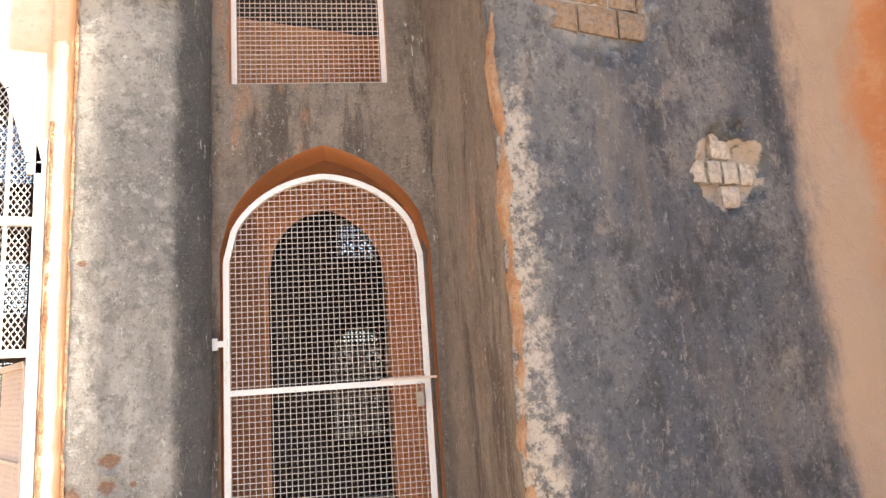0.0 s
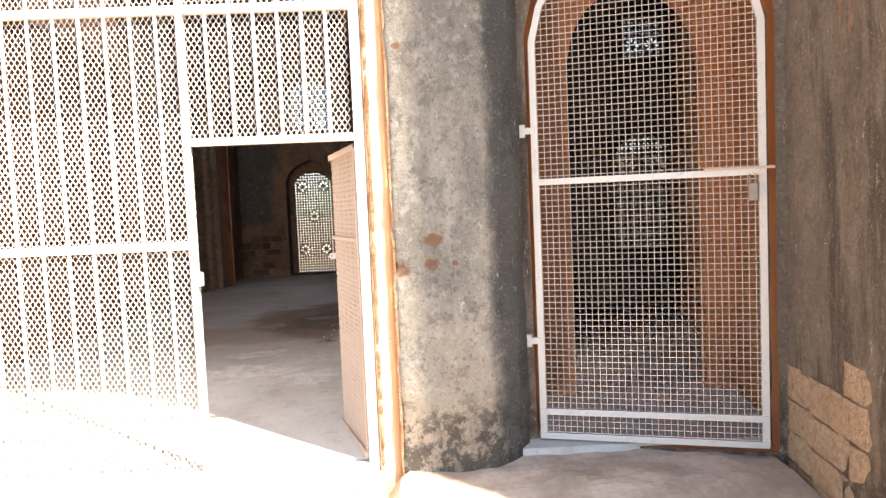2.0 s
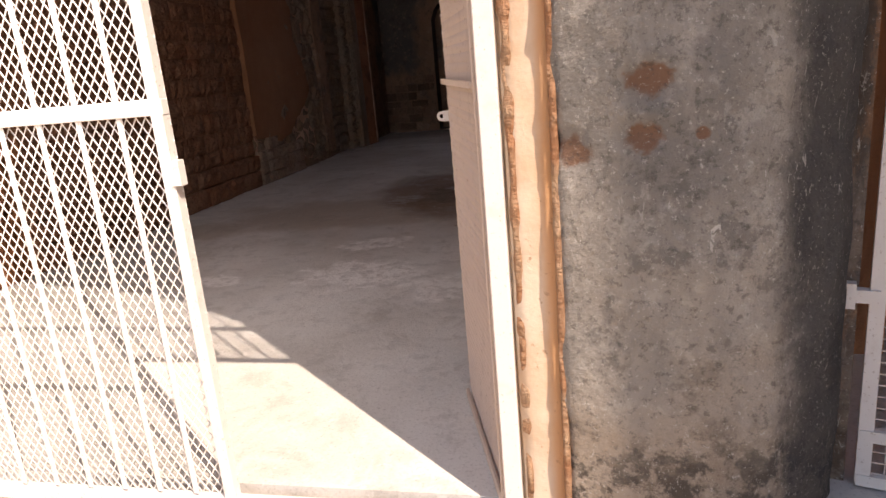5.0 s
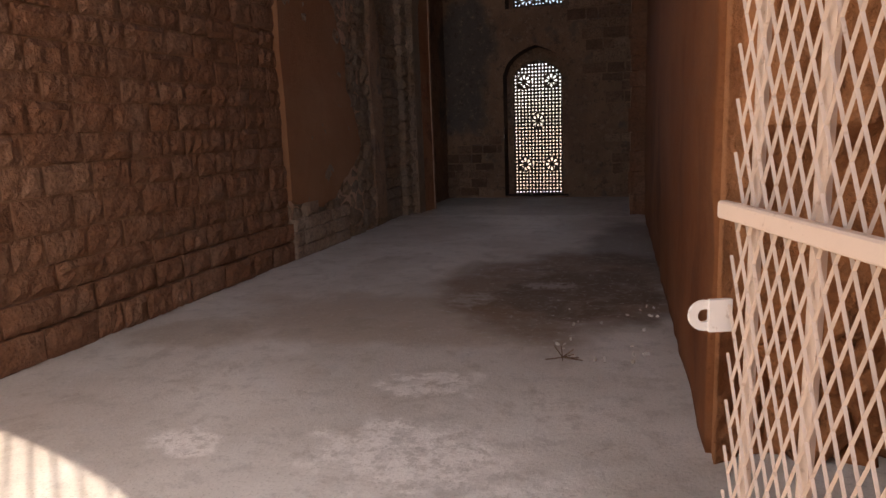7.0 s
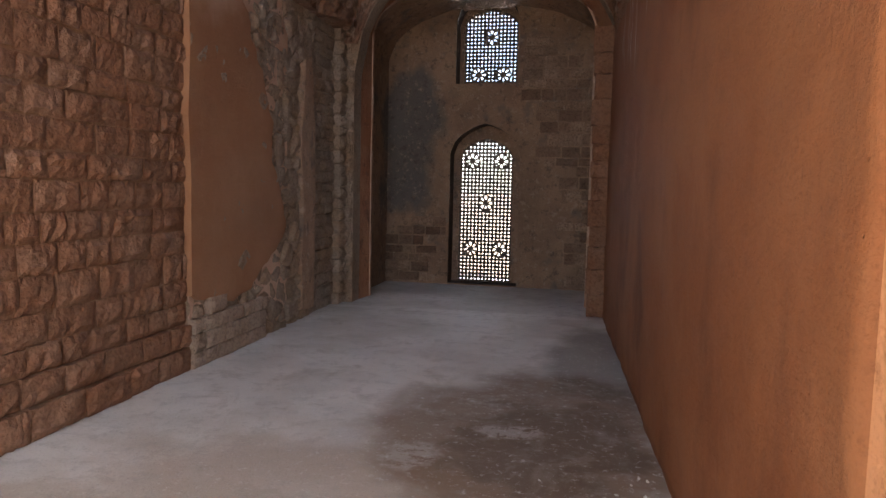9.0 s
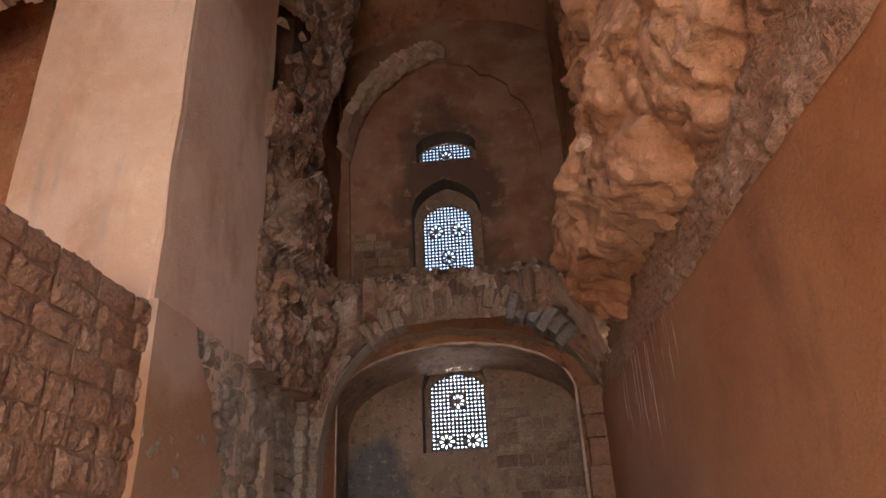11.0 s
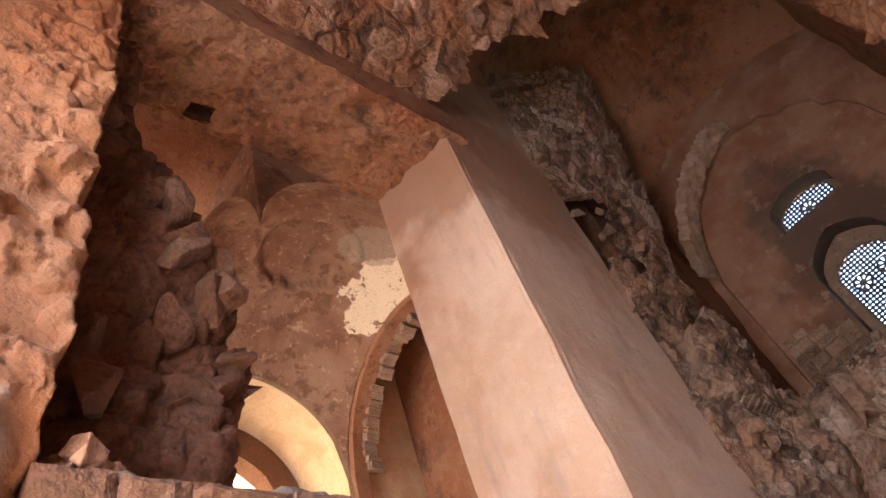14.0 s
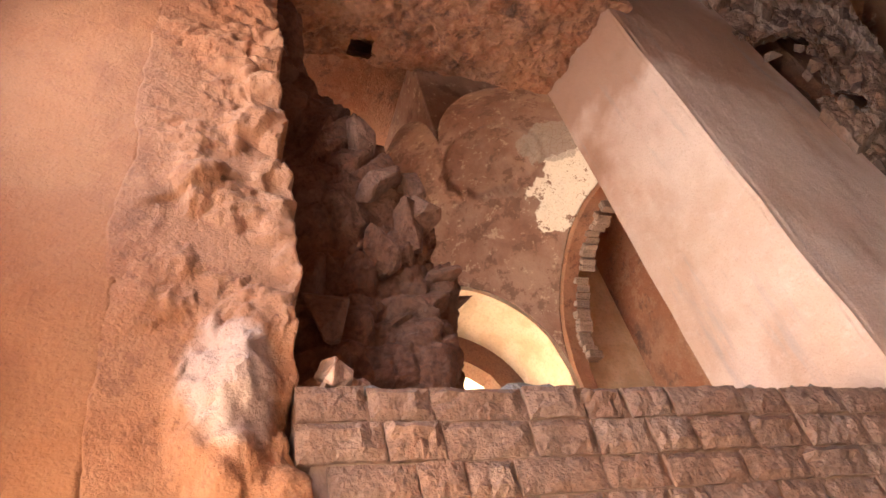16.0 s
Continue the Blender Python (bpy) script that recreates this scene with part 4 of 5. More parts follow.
def along_line(line, a):
    k = a * (len(line) - 1)
    i = min(int(k), len(line) - 2)
    return Vector(line[i]).lerp(Vector(line[i + 1]), k - i)


def taper(a, b):
    q = along_line(arch_hole, 1 - a).lerp(along_line(inner_line, 1 - a), b)
    p = Vector((q.x, YA + 0.28 + 0.34 * b, q.y))
    return p + Vector((0.02, 0, 0.02)) * rough(p, 0.25)


smooth(structure("arch_taper", sheet(taper, 120, 10), M_VAULT, "dark plastered soffit of the end arch", "arch"))
bm = bmesh.new()
for k in range(60):
    a, b = along_line(inner_line, k / 60), along_line(inner_line, (k + 1) / 60)
    wob = 0.012 * rough((a.x, 0, a.y), 0.15)
    bar(bm, (a.x, YA + 0.62, a.y + wob), (b.x, YA + 0.62, b.y + wob), 0.03, 0.06)
structure("arch_inner_lip", bm, M_RIM, "thin pale plaster lip of the inner arch", "arch")

WX = -2.04
holes = [arch(WX - 0.03, 0.56, 0.02, 2.12, 2.6, 16, 0.35), arch(WX - 0.03, 0.5, 3.22, 4.2, 4.66, 16, 0.35),
         arch(WX - 0.02, 0.58, 5.94, 7.2, 7.75, 16, 0.35), arch(WX + 0.04, 0.52, 8.12, 8.48, 8.72, 12, 0.3)]
screens = [(-2.085, 0.425, 0.03, 2.08, 2.37), (-2.06, 0.42, 3.3, 4.22, 4.44), (-2.075, 0.415, 6.11, 7.16, 7.44), (-2.03, 0.44, 8.31, 8.56, 8.74)]
bm = plate([(-4.0, 5.4), (-4.0, 12.5), (0.4, 12.5), (0.4, 5.4)], holes[2:], lambda u, v, d: (u, YE + d, v), 0.36)
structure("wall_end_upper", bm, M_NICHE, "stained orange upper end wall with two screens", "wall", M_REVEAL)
bm = plate([(-4.0, -0.05), (-4.0, 5.4), (0.4, 5.4), (0.4, -0.05)], holes[:2], lambda u, v, d: (u, YE + d, v), 0.36)
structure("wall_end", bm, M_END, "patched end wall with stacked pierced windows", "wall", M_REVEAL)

back_holes = [arch(x, h + 0.015, a - 0.015, s, t + 0.02, 16, 0.35) for x, h, a, s, t in screens]
bm = plate([(-4.0, -0.05), (-4.0, 12.5), (0.4, 12.5), (0.4, -0.05)], back_holes, lambda u, v, d: (u, YE + 0.356 + d, v), 0.14)
structure("wall_end_back", bm, M_END, "wall that holds the pierced screens", "wall")

# rubble slope on the end vault
def slope(a, b):
    p = Vector((-3.95 + 4.3 * a, YA - 0.12 + 2.3 * b, 4.92 + 1.0 * b ** 0.8))
    h = chunks(p, 0.26, 21) * 0.1 + chunks(p, 0.12, 4) * 0.05 + rough(p, 0.5) * 0.1 + rough(p, 0.08) * 0.03
    return p + Vector((0, -0.6 * h, 0.7 * h))


structure("rubble_slope", sheet(slope, 120, 60, (0, 0, -0.45)), M_RUBBLE_DARK, "slope of broken masonry on the end vault", "rubble")


def lip(a, b):
    p = Vector((-3.9 + 4.2 * a, YA - 0.06, 4.35 + 0.75 * b))
    d = abs(p.x + 1.82) / 1.7
    low = 3.0 + 1.66 * math.sqrt(max(0, 1 - d * d)) if d < 1 else 3.4
    p.z = max(low, 3.4) + (5.0 - max(low, 3.4)) * b
    h = (chunks(p, 0.24, 23) * 0.12 + chunks(p, 0.12, 6) * 0.07) * (0.4 + 0.6 * b) + rough(p, 0.08) * 0.03
    return p + Vector((0, -h, 0))


structure("arch_face_rubble", sheet(lip, 140, 50, (0, 0.15, 0)), M_RUBBLE_DARK, "crumbling masonry face over the end arch", "rubble")

# niche around the upper screens
niche_line = arch(-2.02, 1.66, 5.3, 8.2, 10.25, 26, 0.2)
bm = plate([(-4.0, 5.2), (-4.0, 12.5), (0.4, 12.5), (0.4, 5.2)], [ragged(niche_line, 0.09, 6)], lambda u, v, d: (u, 11.72 + d, v), 0.078)
structure("wall_niche", bm, M_NICHE, "stained wall around the upper niche", "wall")


def niche_rim(a, c):
    k = 1 + a * 14
    i = int(k)
    f = k - i
    p = Vector((niche_line[i][0] + (niche_line[i + 1][0] - niche_line[i][0]) * f, 11.3 + 0.4 * c, niche_line[i][1] + (niche_line[i + 1][1] - niche_line[i][1]) * f))
    return p + Vector((0.05 * rough(p, 0.15), -0.1 * abs(rough(p, 0.2)) * (1 - c), 0.05 * rough(p, 0.12)))


smooth(structure("arch_niche", sheet(niche_rim, 120, 10, (-0.14, 0.0, 0.12)), M_RIM, "pale broken rim of the niche arch", "arch"))

# ---- setting: bay behind the infill wall ----
BX, BY = -6.83, 5.9
f = sail(BX, BY, 1.8, 1.62, 7.2, 0.04)


def bay_dome(u, v):
    p = f(u, 1 - v)
    d = math.hypot(p.x + 6.7, p.y - 6.03) + 0.06 * rough(p, 0.18)
    p.z += 0.07 * min(1.0, max(0.0, (0.7 - d) / 0.07)) - 0.03 * math.exp(-(((d - 0.74) / 0.05) ** 2))
    return p


smooth(structure("ceiling_bay", sheet(bay_dome, 170, 170, (0, 0, 2.0)), M_DOME, "domed ceiling with a sunken round medallion", "ceiling"))
west_arch = arch(BY, 1.55, 0.0, 7.2, 8.76, 24, 0.0)
bm = plate([(0.3, -0.1), (0.3, 11), (9.5, 11), (9.5, -0.1)], [west_arch], lambda u, v, d: (-8.63 - d, u, v), 1.1)
structure("wall_bay_west", bm, M_PALE, "cream plastered arch of the bay's far side", "arch")
west_arch2 = arch(BY, 1.15, 0.0, 7.1, 8.3, 24, 0.0)
bm = plate([(0.3, -0.1), (0.3, 11), (9.5, 11), (9.5, -0.1)], [ragged(west_arch2, 0.03, 4)], lambda u, v, d: (-9.75 - d, u, v), 0.35)
structure("wall_bay_west_inner", bm, M_STONE, "bared brick ring inside the cream arch", "arch")
bm = bmesh.new()
box(bm, -14.3, -14.0, -2.0, 16.0, -0.3, 17.0)
structure("wall_court", bm, plain_mix("yellow_wall", (0.72, 0.52, 0.26), (0.64, 0.45, 0.22), 1.5), "sunlit yellow wall of the court beyond", "wall")
north_arch = arch(BX, 1.72, 0.0, 7.2, 8.9, 24, 0.0)
bm = plate([(-8.63, -0.1), (-8.63, 11), (-5.03, 11), (-5.03, -0.1)], [north_arch], lambda u, v, d: (u, 7.53 + d, v), 0.25)
structure("wall_bay_north", bm, M_VAULT, "stained arch on the bay's north side", "arch")
bm = bmesh.new()
box(bm, -8.7, -5.0, 8.9, 9.3, 0, 11)
structure("wall_bay_back", bm, M_VAULT, "dark recess wall with flaking plaster", "wall")
bm = bmesh.new()
box(bm, -9.0, -5.06, 0.5, 4.4, 9.05, 9.6)
structure("ceiling_bay_south", bm, M_VAULT, "flat ceiling of the outer bay", "ceiling")

# ---- setting: narrow passage behind the small door ----
slab("wall_passage_right", (2.3, -0.05, 0), (1.65, 6.2, 0), (0, 0, 4.4), (-1, 0.27, 0), 40, 30, 0.02, 0.4, M_PASSAGE, 0.4, label="orange wall of the narrow passage")
slab("wall_passage_left", (1.5, 2.55, 0), (0.6, 2.5, 0), (0, 0, 4.4), (1, -0.25, 0), 40, 30, 0.02, 0.4, M_BLACK, 0.3, label="wall of the narrow passage, coloured near black for its shade")
inner_arch = ragged(arch(1.915, 0.475, -0.02, 2.3, 2.86, 20, 0.15), 0.008, 2)
bm = plate([(0.97, -0.05), (0.97, 4.4), (3.0, 4.4), (3.0, -0.05)], [inner_arch], lambda u, v, d: (u, 1.1 + d, v), 0.08)
structure("wall_passage_arch", bm, M_PASSAGE, "bright orange plaster around an inner arched opening", "wall")
passage_holes = [arch(3.3, 0.415, 0.73, 1.9, 2.25, 12, 0.35), [(3.03, 3.16), (3.03, 3.73), (3.64, 3.73), (3.64, 3.16)]]
bm = plate([(1.5, 0), (1.5, 5.0), (4.6, 5.0), (4.6, 0)], passage_holes, lambda u, v, d: (u, 5.0 + d, v), 0.3)
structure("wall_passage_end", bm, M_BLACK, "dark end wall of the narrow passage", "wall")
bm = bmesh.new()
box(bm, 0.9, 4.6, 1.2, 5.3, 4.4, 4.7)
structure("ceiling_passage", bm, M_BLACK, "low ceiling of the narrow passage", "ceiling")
bm = bmesh.new()
box(bm, 0.1, 0.96, 0.5, 0.6, 0, 4.4)
structure("wall_near_right", bm, M_ORANGE, "orange plaster beside the open door leaf", "wall")

# Black wall and ceiling added to block the sky and darken the mesh window.
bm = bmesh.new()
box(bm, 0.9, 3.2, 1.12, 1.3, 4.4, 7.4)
structure("wall_upper_room", bm, M_BLACK, "black backing wall added behind the mesh window for shade", "wall")
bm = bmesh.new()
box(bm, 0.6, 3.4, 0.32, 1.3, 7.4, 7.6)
structure("ceiling_upper_room", bm, M_BLACK, "black ceiling added behind the mesh window for shade", "ceiling")

# closing walls and roof
bm = bmesh.new()
box(bm, -10.2, 1.0, -0.0, 13.0, 13.6, 14.0)
structure("roof", bm, M_MORTAR, "flat roof over the monument", "roof")
# Unseen slab, added so direct sun stays out of the upper front opening.
bm = bmesh.new()
box(bm, -10.2, 3.9, -3.0, 0.015, 10.2, 10.5)
structure("eave", bm, M_MORTAR, "unseen slab added to keep the sun out of the upper opening", "eave")
bm = bmesh.new()
box(bm, 4.6, 5.0, -1.0, 5.3, -0.3, 4.7)
structure("wall_east", bm, M_WEATHER, "outer side wall", "wall")
bm = bmesh.new()
box(bm, 2.0, 9.0, 9.0, 9.3, -0.3, 2.2)
structure("wall_garden", bm, M_WEATHER, "grey boundary wall behind the passage", "wall")
bm = bmesh.new()
box(bm, -5.2, -5.06, 7.98, 12.3, 0.0, 13.6)
structure("wall_void", bm, M_VAULT, "dark wall behind the broken arch", "wall")
bm = bmesh.new()
box(bm, -10.2, -4.0, 12.3, 12.6, -0.3, 13.6)
structure("wall_north_left", bm, M_WEATHER, "outer rear wall", "wall")
bm = bmesh.new()
box(bm, 0.13, 4.7, 0.3, 0.5, 7.4, 13.6)
structure("wall_front_upper", bm, M_WEATHER, "upper outer wall", "wall")

haunch = ((-0.62, 4.62), (-0.5, 4.45), (-0.3, 4.08), (-0.17, 3.6), (-0.13, 3.1), (-0.14, 2.6))


def haunch_band(a, c):
    k = a * (len(haunch) - 1)
    i = min(int(k), len(haunch) - 2)
    f = k - i
    p = Vector((haunch[i][0] + (haunch[i + 1][0] - haunch[i][0]) * f, 8.75 + 0.9 * c, haunch[i][1] + (haunch[i + 1][1] - haunch[i][1]) * f))
    return p + Vector((0.02, 0.12 * (c < 0.05), 0.02)) * rough(p, 0.15)


structure("arch_haunch", sheet(haunch_band, 40, 12, (0.2, 0, 0.12)), M_RIM, "plastered springing of the end arch", "arch")

# ---- things: gate, doors, windows ----
def diamond_mesh(x0, x1, z0, z1, w, h, t, inside, y=0.0):
    """Expanded metal: crossing zigzag strands with diamond openings w by h."""
    verts, faces = [], []

    def strand(a, b):
        d = (b - a).normalized()
        s = Vector((-d.z, 0, d.x)) * t / 2
        k = len(verts)
        for p in (a, b):
            verts.extend((p + s + Vector((0, -t * 0.45, 0)), p - s, p + s * 0.2 + Vector((0, t * 0.7, 0))))
        faces.extend(((k, k + 1, k + 4, k + 3), (k + 1, k + 2, k + 5, k + 4), (k + 2, k, k + 3, k + 5)))

    nx, nz = int((x1 - x0) / w), int((z1 - z0) / (h / 2))
    for j in range(nz):
        for i in range(nx):
            off = 0.5 * (j % 2)
            c = Vector((x0 + (i + off) * w, y, z0 + j * h / 2))
            for sgn in (-1, 1):
                e = c + Vector((sgn * w / 2, 0, h / 2))
                m = (c + e) / 2
                if inside(m.x, m.z):
                    strand(c, e)
    me = bpy.data.meshes.new("mesh")
    me.from_pydata([tuple(v) for v in verts], [], faces)
    me.update()
    return me


def arch_top(x, xc, half, spring, apex, point):
    s = (x - xc) / half
    if abs(s) >= 1:
        return -1
    return spring + (apex - spring) * ((1 - point) * math.sqrt(1 - s * s) + point * (1 - abs(s)) ** 0.8)


GX0, GX1, WK = -3.08, 0.105, (-0.8, 0.055, 1.735)
gate = thing("metal_gate", "tall arched white-painted gate of expanded metal with an open wicket", "gate", (-1.5, 0, -0.05))


def gate_inside(x, z):
    if WK[0] < x < WK[1] + 0.06 and z < WK[2]:
        return False
    return GX0 < x < GX1 - 0.03 and z < arch_top(x, -1.53, 1.57, 2.76, 4.1, 0.25)


me = diamond_mesh(GX0, GX1, -0.03, 4.25, 0.030, 0.046, 0.0036, gate_inside, 0.012)
me.materials.append(M_WHITE)
ob = part("metal_mesh", me, None, gate, "diamond expanded-metal mesh")
ob["kind"] = "stuff"


def gate_bar(name, a, b, w, d, label=""):
    bm = bmesh.new()
    bar(bm, a, b, w, d)
    bmesh.ops.bevel(bm, geom=list(bm.edges), offset=0.003, segments=1, affect="EDGES")
    return part(name, bm, M_WHITE, gate, label)


gate_bar("bottom_rail", (GX0, 0, -0.03), (GX1, 0, -0.03), 0.045, 0.04)
gate_bar("middle_rail", (GX0, 0, 1.215), (WK[0], 0, 1.215), 0.045, 0.035)
gate_bar("upper_rail", (GX0, 0, 2.44), (GX1 - 0.03, 0, 2.44), 0.045, 0.035)
gate_bar("lintel_rail", (WK[0] - 0.02, 0, WK[2] + 0.02), (WK[1], 0, WK[2] + 0.02), 0.04, 0.035)
gate_bar("jamb_post", (0.082, 0, -0.05), (0.082, 0, 2.9), 0.05, 0.045)
gate_bar("wicket_post", (WK[0] - 0.02, 0, -0.02), (WK[0] - 0.02, 0, 3.9), 0.036, 0.041)
gate_bar("left_post", (GX0, 0, -0.05), (GX0, 0, 2.8), 0.05, 0.045)
x = WK[0] - 0.145
while x > GX0 + 0.06:
    gate_bar("upright", (x, -0.006, 0.0), (x, -0.006, arch_top(x, -1.53, 1.57, 2.76, 4.1, 0.25)), 0.02, 0.006)
    x -= 0.131
x = WK[0] + 0.11
while x < WK[1] - 0.04:
    gate_bar("upright", (x, -0.006, WK[2] + 0.03), (x, -0.006, arch_top(x, -1.53, 1.57, 2.76, 4.1, 0.25)), 0.02, 0.006)
    x += 0.125
bm = bmesh.new()
rim = arch(-1.53, 1.585, 2.7, 2.76, 4.12, 28, 0.25)
for (xa, za), (xb, zb) in zip(rim, rim[1:]):
    bar(bm, (xa, 0, za), (xb, 0, zb), 0.07, 0.045)
part("arch_rim", bm, M_WHITE, gate)
bm = bmesh.new()
bar(bm, (-0.815 + 0.022, -0.01, 1.0), (-0.815 + 0.022, -0.01, 1.07), 0.03, 0.03)
part("latch_keep", bm, M_WHITE, gate)

# wicket leaf, swung inwards
leaf = thing("wicket_leaf", "open wicket leaf of cream-painted expanded metal in a steel frame", "gate leaf", (0.05, 0.03, 0.0))
LEAF = pose(0.05, 0.035, 0, 0, 0, 108)


def leaf_part(name, bm_or_me, material, label=""):
    me = bm_or_me
    if isinstance(me, bmesh.types.BMesh):
        me = bpy.data.meshes.new(name)
        bm_or_me.to_mesh(me)
        bm_or_me.free()
        me.materials.append(material)
    me.transform(LEAF)
    return part(name, me, None, leaf, label)


LW, LH = 0.68, 1.70
me = diamond_mesh(0.026, LW, 0.02, LH, 0.024, 0.054, 0.0027, lambda x, z: True, 0.0)
me.materials.append(M_CREAM)
ob = leaf_part("metal_mesh", me, None, "diamond expanded-metal mesh")
ob["kind"] = "stuff"
for name, a, b, w in (("hinge_stile", (0.0, 0.006, 0), (0.0, 0.006, LH), 0.01), 
                      ("top_rail", (0, 0.012, LH), (LW, 0.012, LH), 0.035), ("bottom_rail", (0, 0.012, 0.02), (LW, 0.012, 0.02), 0.035),
                      ("middle_rail", (0, 0.014, 1.205), (LW - 0.012, 0.014, 1.205), 0.018)):
    bm = bmesh.new()
    bar(bm, a, b, w, 0.012)
    bmesh.ops.bevel(bm, geom=list(bm.edges), offset=0.002, segments=1, affect="EDGES")
    leaf_part(name, bm, M_CREAM)
for xx in (0.14, 0.27, 0.4, 0.53, 0.64):
    bm = bmesh.new()
    bar(bm, (xx, -0.008, 0.02), (xx, -0.008, LH), 0.018, 0.005)
    leaf_part("upright", bm, M_CREAM)
bm = bmesh.new()
r = bmesh.ops.create_circle(bm, cap_ends=False, segments=20, radius=0.017)["verts"]
r2 = bmesh.ops.create_circle(bm, cap_ends=False, segments=20, radius=0.0075)["verts"]
for i in range(20):
    bm.faces.new((r[i], r[(i + 1) % 20], r2[(i + 1) % 20], r2[i]))
ext = bmesh.ops.extrude_face_region(bm, geom=list(bm.faces))
bmesh.ops.translate(bm, vec=(0, 0, 0.005), verts=[g for g in ext["geom"] if isinstance(g, bmesh.types.BMVert)])
bmesh.ops.transform(bm, matrix=pose(LW, 0.024, 1.087, 90, 0, 90), verts=bm.verts)
bar(bm, (LW, -0.005, 1.087), (LW, 0.02, 1.087), 0.036, 0.006, (1, 0, 0))
leaf_part("hasp_eye", bm, M_WHITE, "white steel ring for a padlock")

# narrow door
SA, SB = Vector((1.035, 0.20)), Vector((2.19, -0.15))
sd_dir = (SB - SA).normalized()
SD = Matrix(((sd_dir.x, -sd_dir.y, 0, SA.x), (sd_dir.y, sd_dir.x, 0, SA.y), (0, 0, 1, 0), (0, 0, 0, 1)))
SW = (SB - SA).length
sdoor = thing("mesh_door", "closed white-framed door of woven wire mesh with an arched top", "door", (1.6, 0.0, 0.0))


def door_part(name, bm, material, label=""):
    bmesh.ops.transform(bm, matrix=SD, verts=bm.verts)
    return part(name, bm, material, sdoor, label)


door_rim = arch(SW / 2, SW / 2 - 0.015, 0.02, 2.26, 2.78, 24, 0.1)
bm = bmesh.new()
for (xa, za), (xb, zb) in zip(door_rim, door_rim[1:]):
    bar(bm, (xa, 0, za), (xb, 0, zb), 0.036, 0.03)
door_part("frame", bm, M_WHITE)
for name, z in (("bottom_rail", 0.03), ("kick_rail", 0.17), ("middle_rail", 1.48)):
    bm = bmesh.new()
    bar(bm, (0.0, -0.004, z), (SW, -0.004, z), 0.034, 0.03)
    door_part(name, bm, M_WHITE)
bm = bmesh.new()
pitch = 0.034
i = 1
while i * pitch < SW - 0.02:
    xx = i * pitch
    bar(bm, (xx, 0.004, 0.03), (xx, 0.004, arch_top(xx, SW / 2, SW / 2 - 0.015, 2.26, 2.78, 0.1)), 0.0032, 0.004)
    i += 1
z = 0.05
while z < 2.77:
    half = SW / 2 - 0.02
    if z > 2.26:
        half *= math.sqrt(max(0.0, 1 - ((z - 2.26) / 0.52) ** 2))
    if half > 0.02:
        bar(bm, (SW / 2 - half, 0.0, z), (SW / 2 + half, 0.0, z), 0.0032, 0.004)
    z += pitch
ob = door_part("wire_mesh", bm, painted_metal("mesh_paint", (0.66, 0.58, 0.52), (0.45, 0.36, 0.3)), "square woven wire mesh")
ob["kind"] = "stuff"
for z in (0.58, 1.77):
    bm = bmesh.new()
    bar(bm, (-0.07, -0.012, z), (0.02, -0.012, z), 0.035, 0.03)
    box(bm, -0.075, -0.035, -0.03, 0.0, z - 0.035, z + 0.035)
    door_part("hinge", bm, M_WHITE)
bm = bmesh.new()
bar(bm, (SW - 0.3, -0.02, 1.50), (SW + 0.04, -0.02, 1.50), 0.014, 0.014)
door_part("bolt", bm, M_CREAM)
bm = bmesh.new()
box(bm, SW - 0.09, SW - 0.045, -0.05, -0.02, 1.33, 1.42)
box(bm, SW - 0.085, SW - 0.078, -0.04, -0.03, 1.42, 1.47)
box(bm, SW - 0.057, SW - 0.05, -0.04, -0.03, 1.42, 1.47)
bmesh.ops.bevel(bm, geom=list(bm.edges), offset=0.003, segments=1, affect="EDGES")
door_part("padlock", bm, painted_metal("padlock_steel", (0.35, 0.3, 0.25), (0.2, 0.15, 0.1)))

# mesh window over the narrow door
uwin = thing("mesh_window", "white-framed wire mesh window above the narrow door", "window", (1.5, 0.05, 3.4))
bm = bmesh.new()
WU0, WU1, WV0, WV1 = 0.16, 1.14, 3.44, 4.88
for a, b in (((WU0, WV0), (WU1, WV0)), ((WU1, WV0), (WU1, WV1)), ((WU1, WV1), (WU0, WV1)), ((WU0, WV1), (WU0, WV0))):
    bar(bm, door_place(a[0], a[1], 0.1), door_place(b[0], b[1], 0.1), 0.035, 0.03, (door_back.x, door_back.y, 0))
part("frame", bm, M_WHITE, uwin)
bm = bmesh.new()
u = WU0 + pitch
while u < WU1:
    bar(bm, door_place(u, WV0, 0.11), door_place(u, WV1, 0.11), 0.0045, 0.004, (door_back.x, door_back.y, 0))
    u += pitch
v = WV0 + pitch
while v < WV1:
    bar(bm, door_place(WU0, v, 0.11), door_place(WU1, v, 0.11), 0.0045, 0.004, (door_back.x, door_back.y, 0))
    v += pitch
ob = part("wire_mesh", bm, M_CREAM, uwin)
ob["kind"] = "stuff"


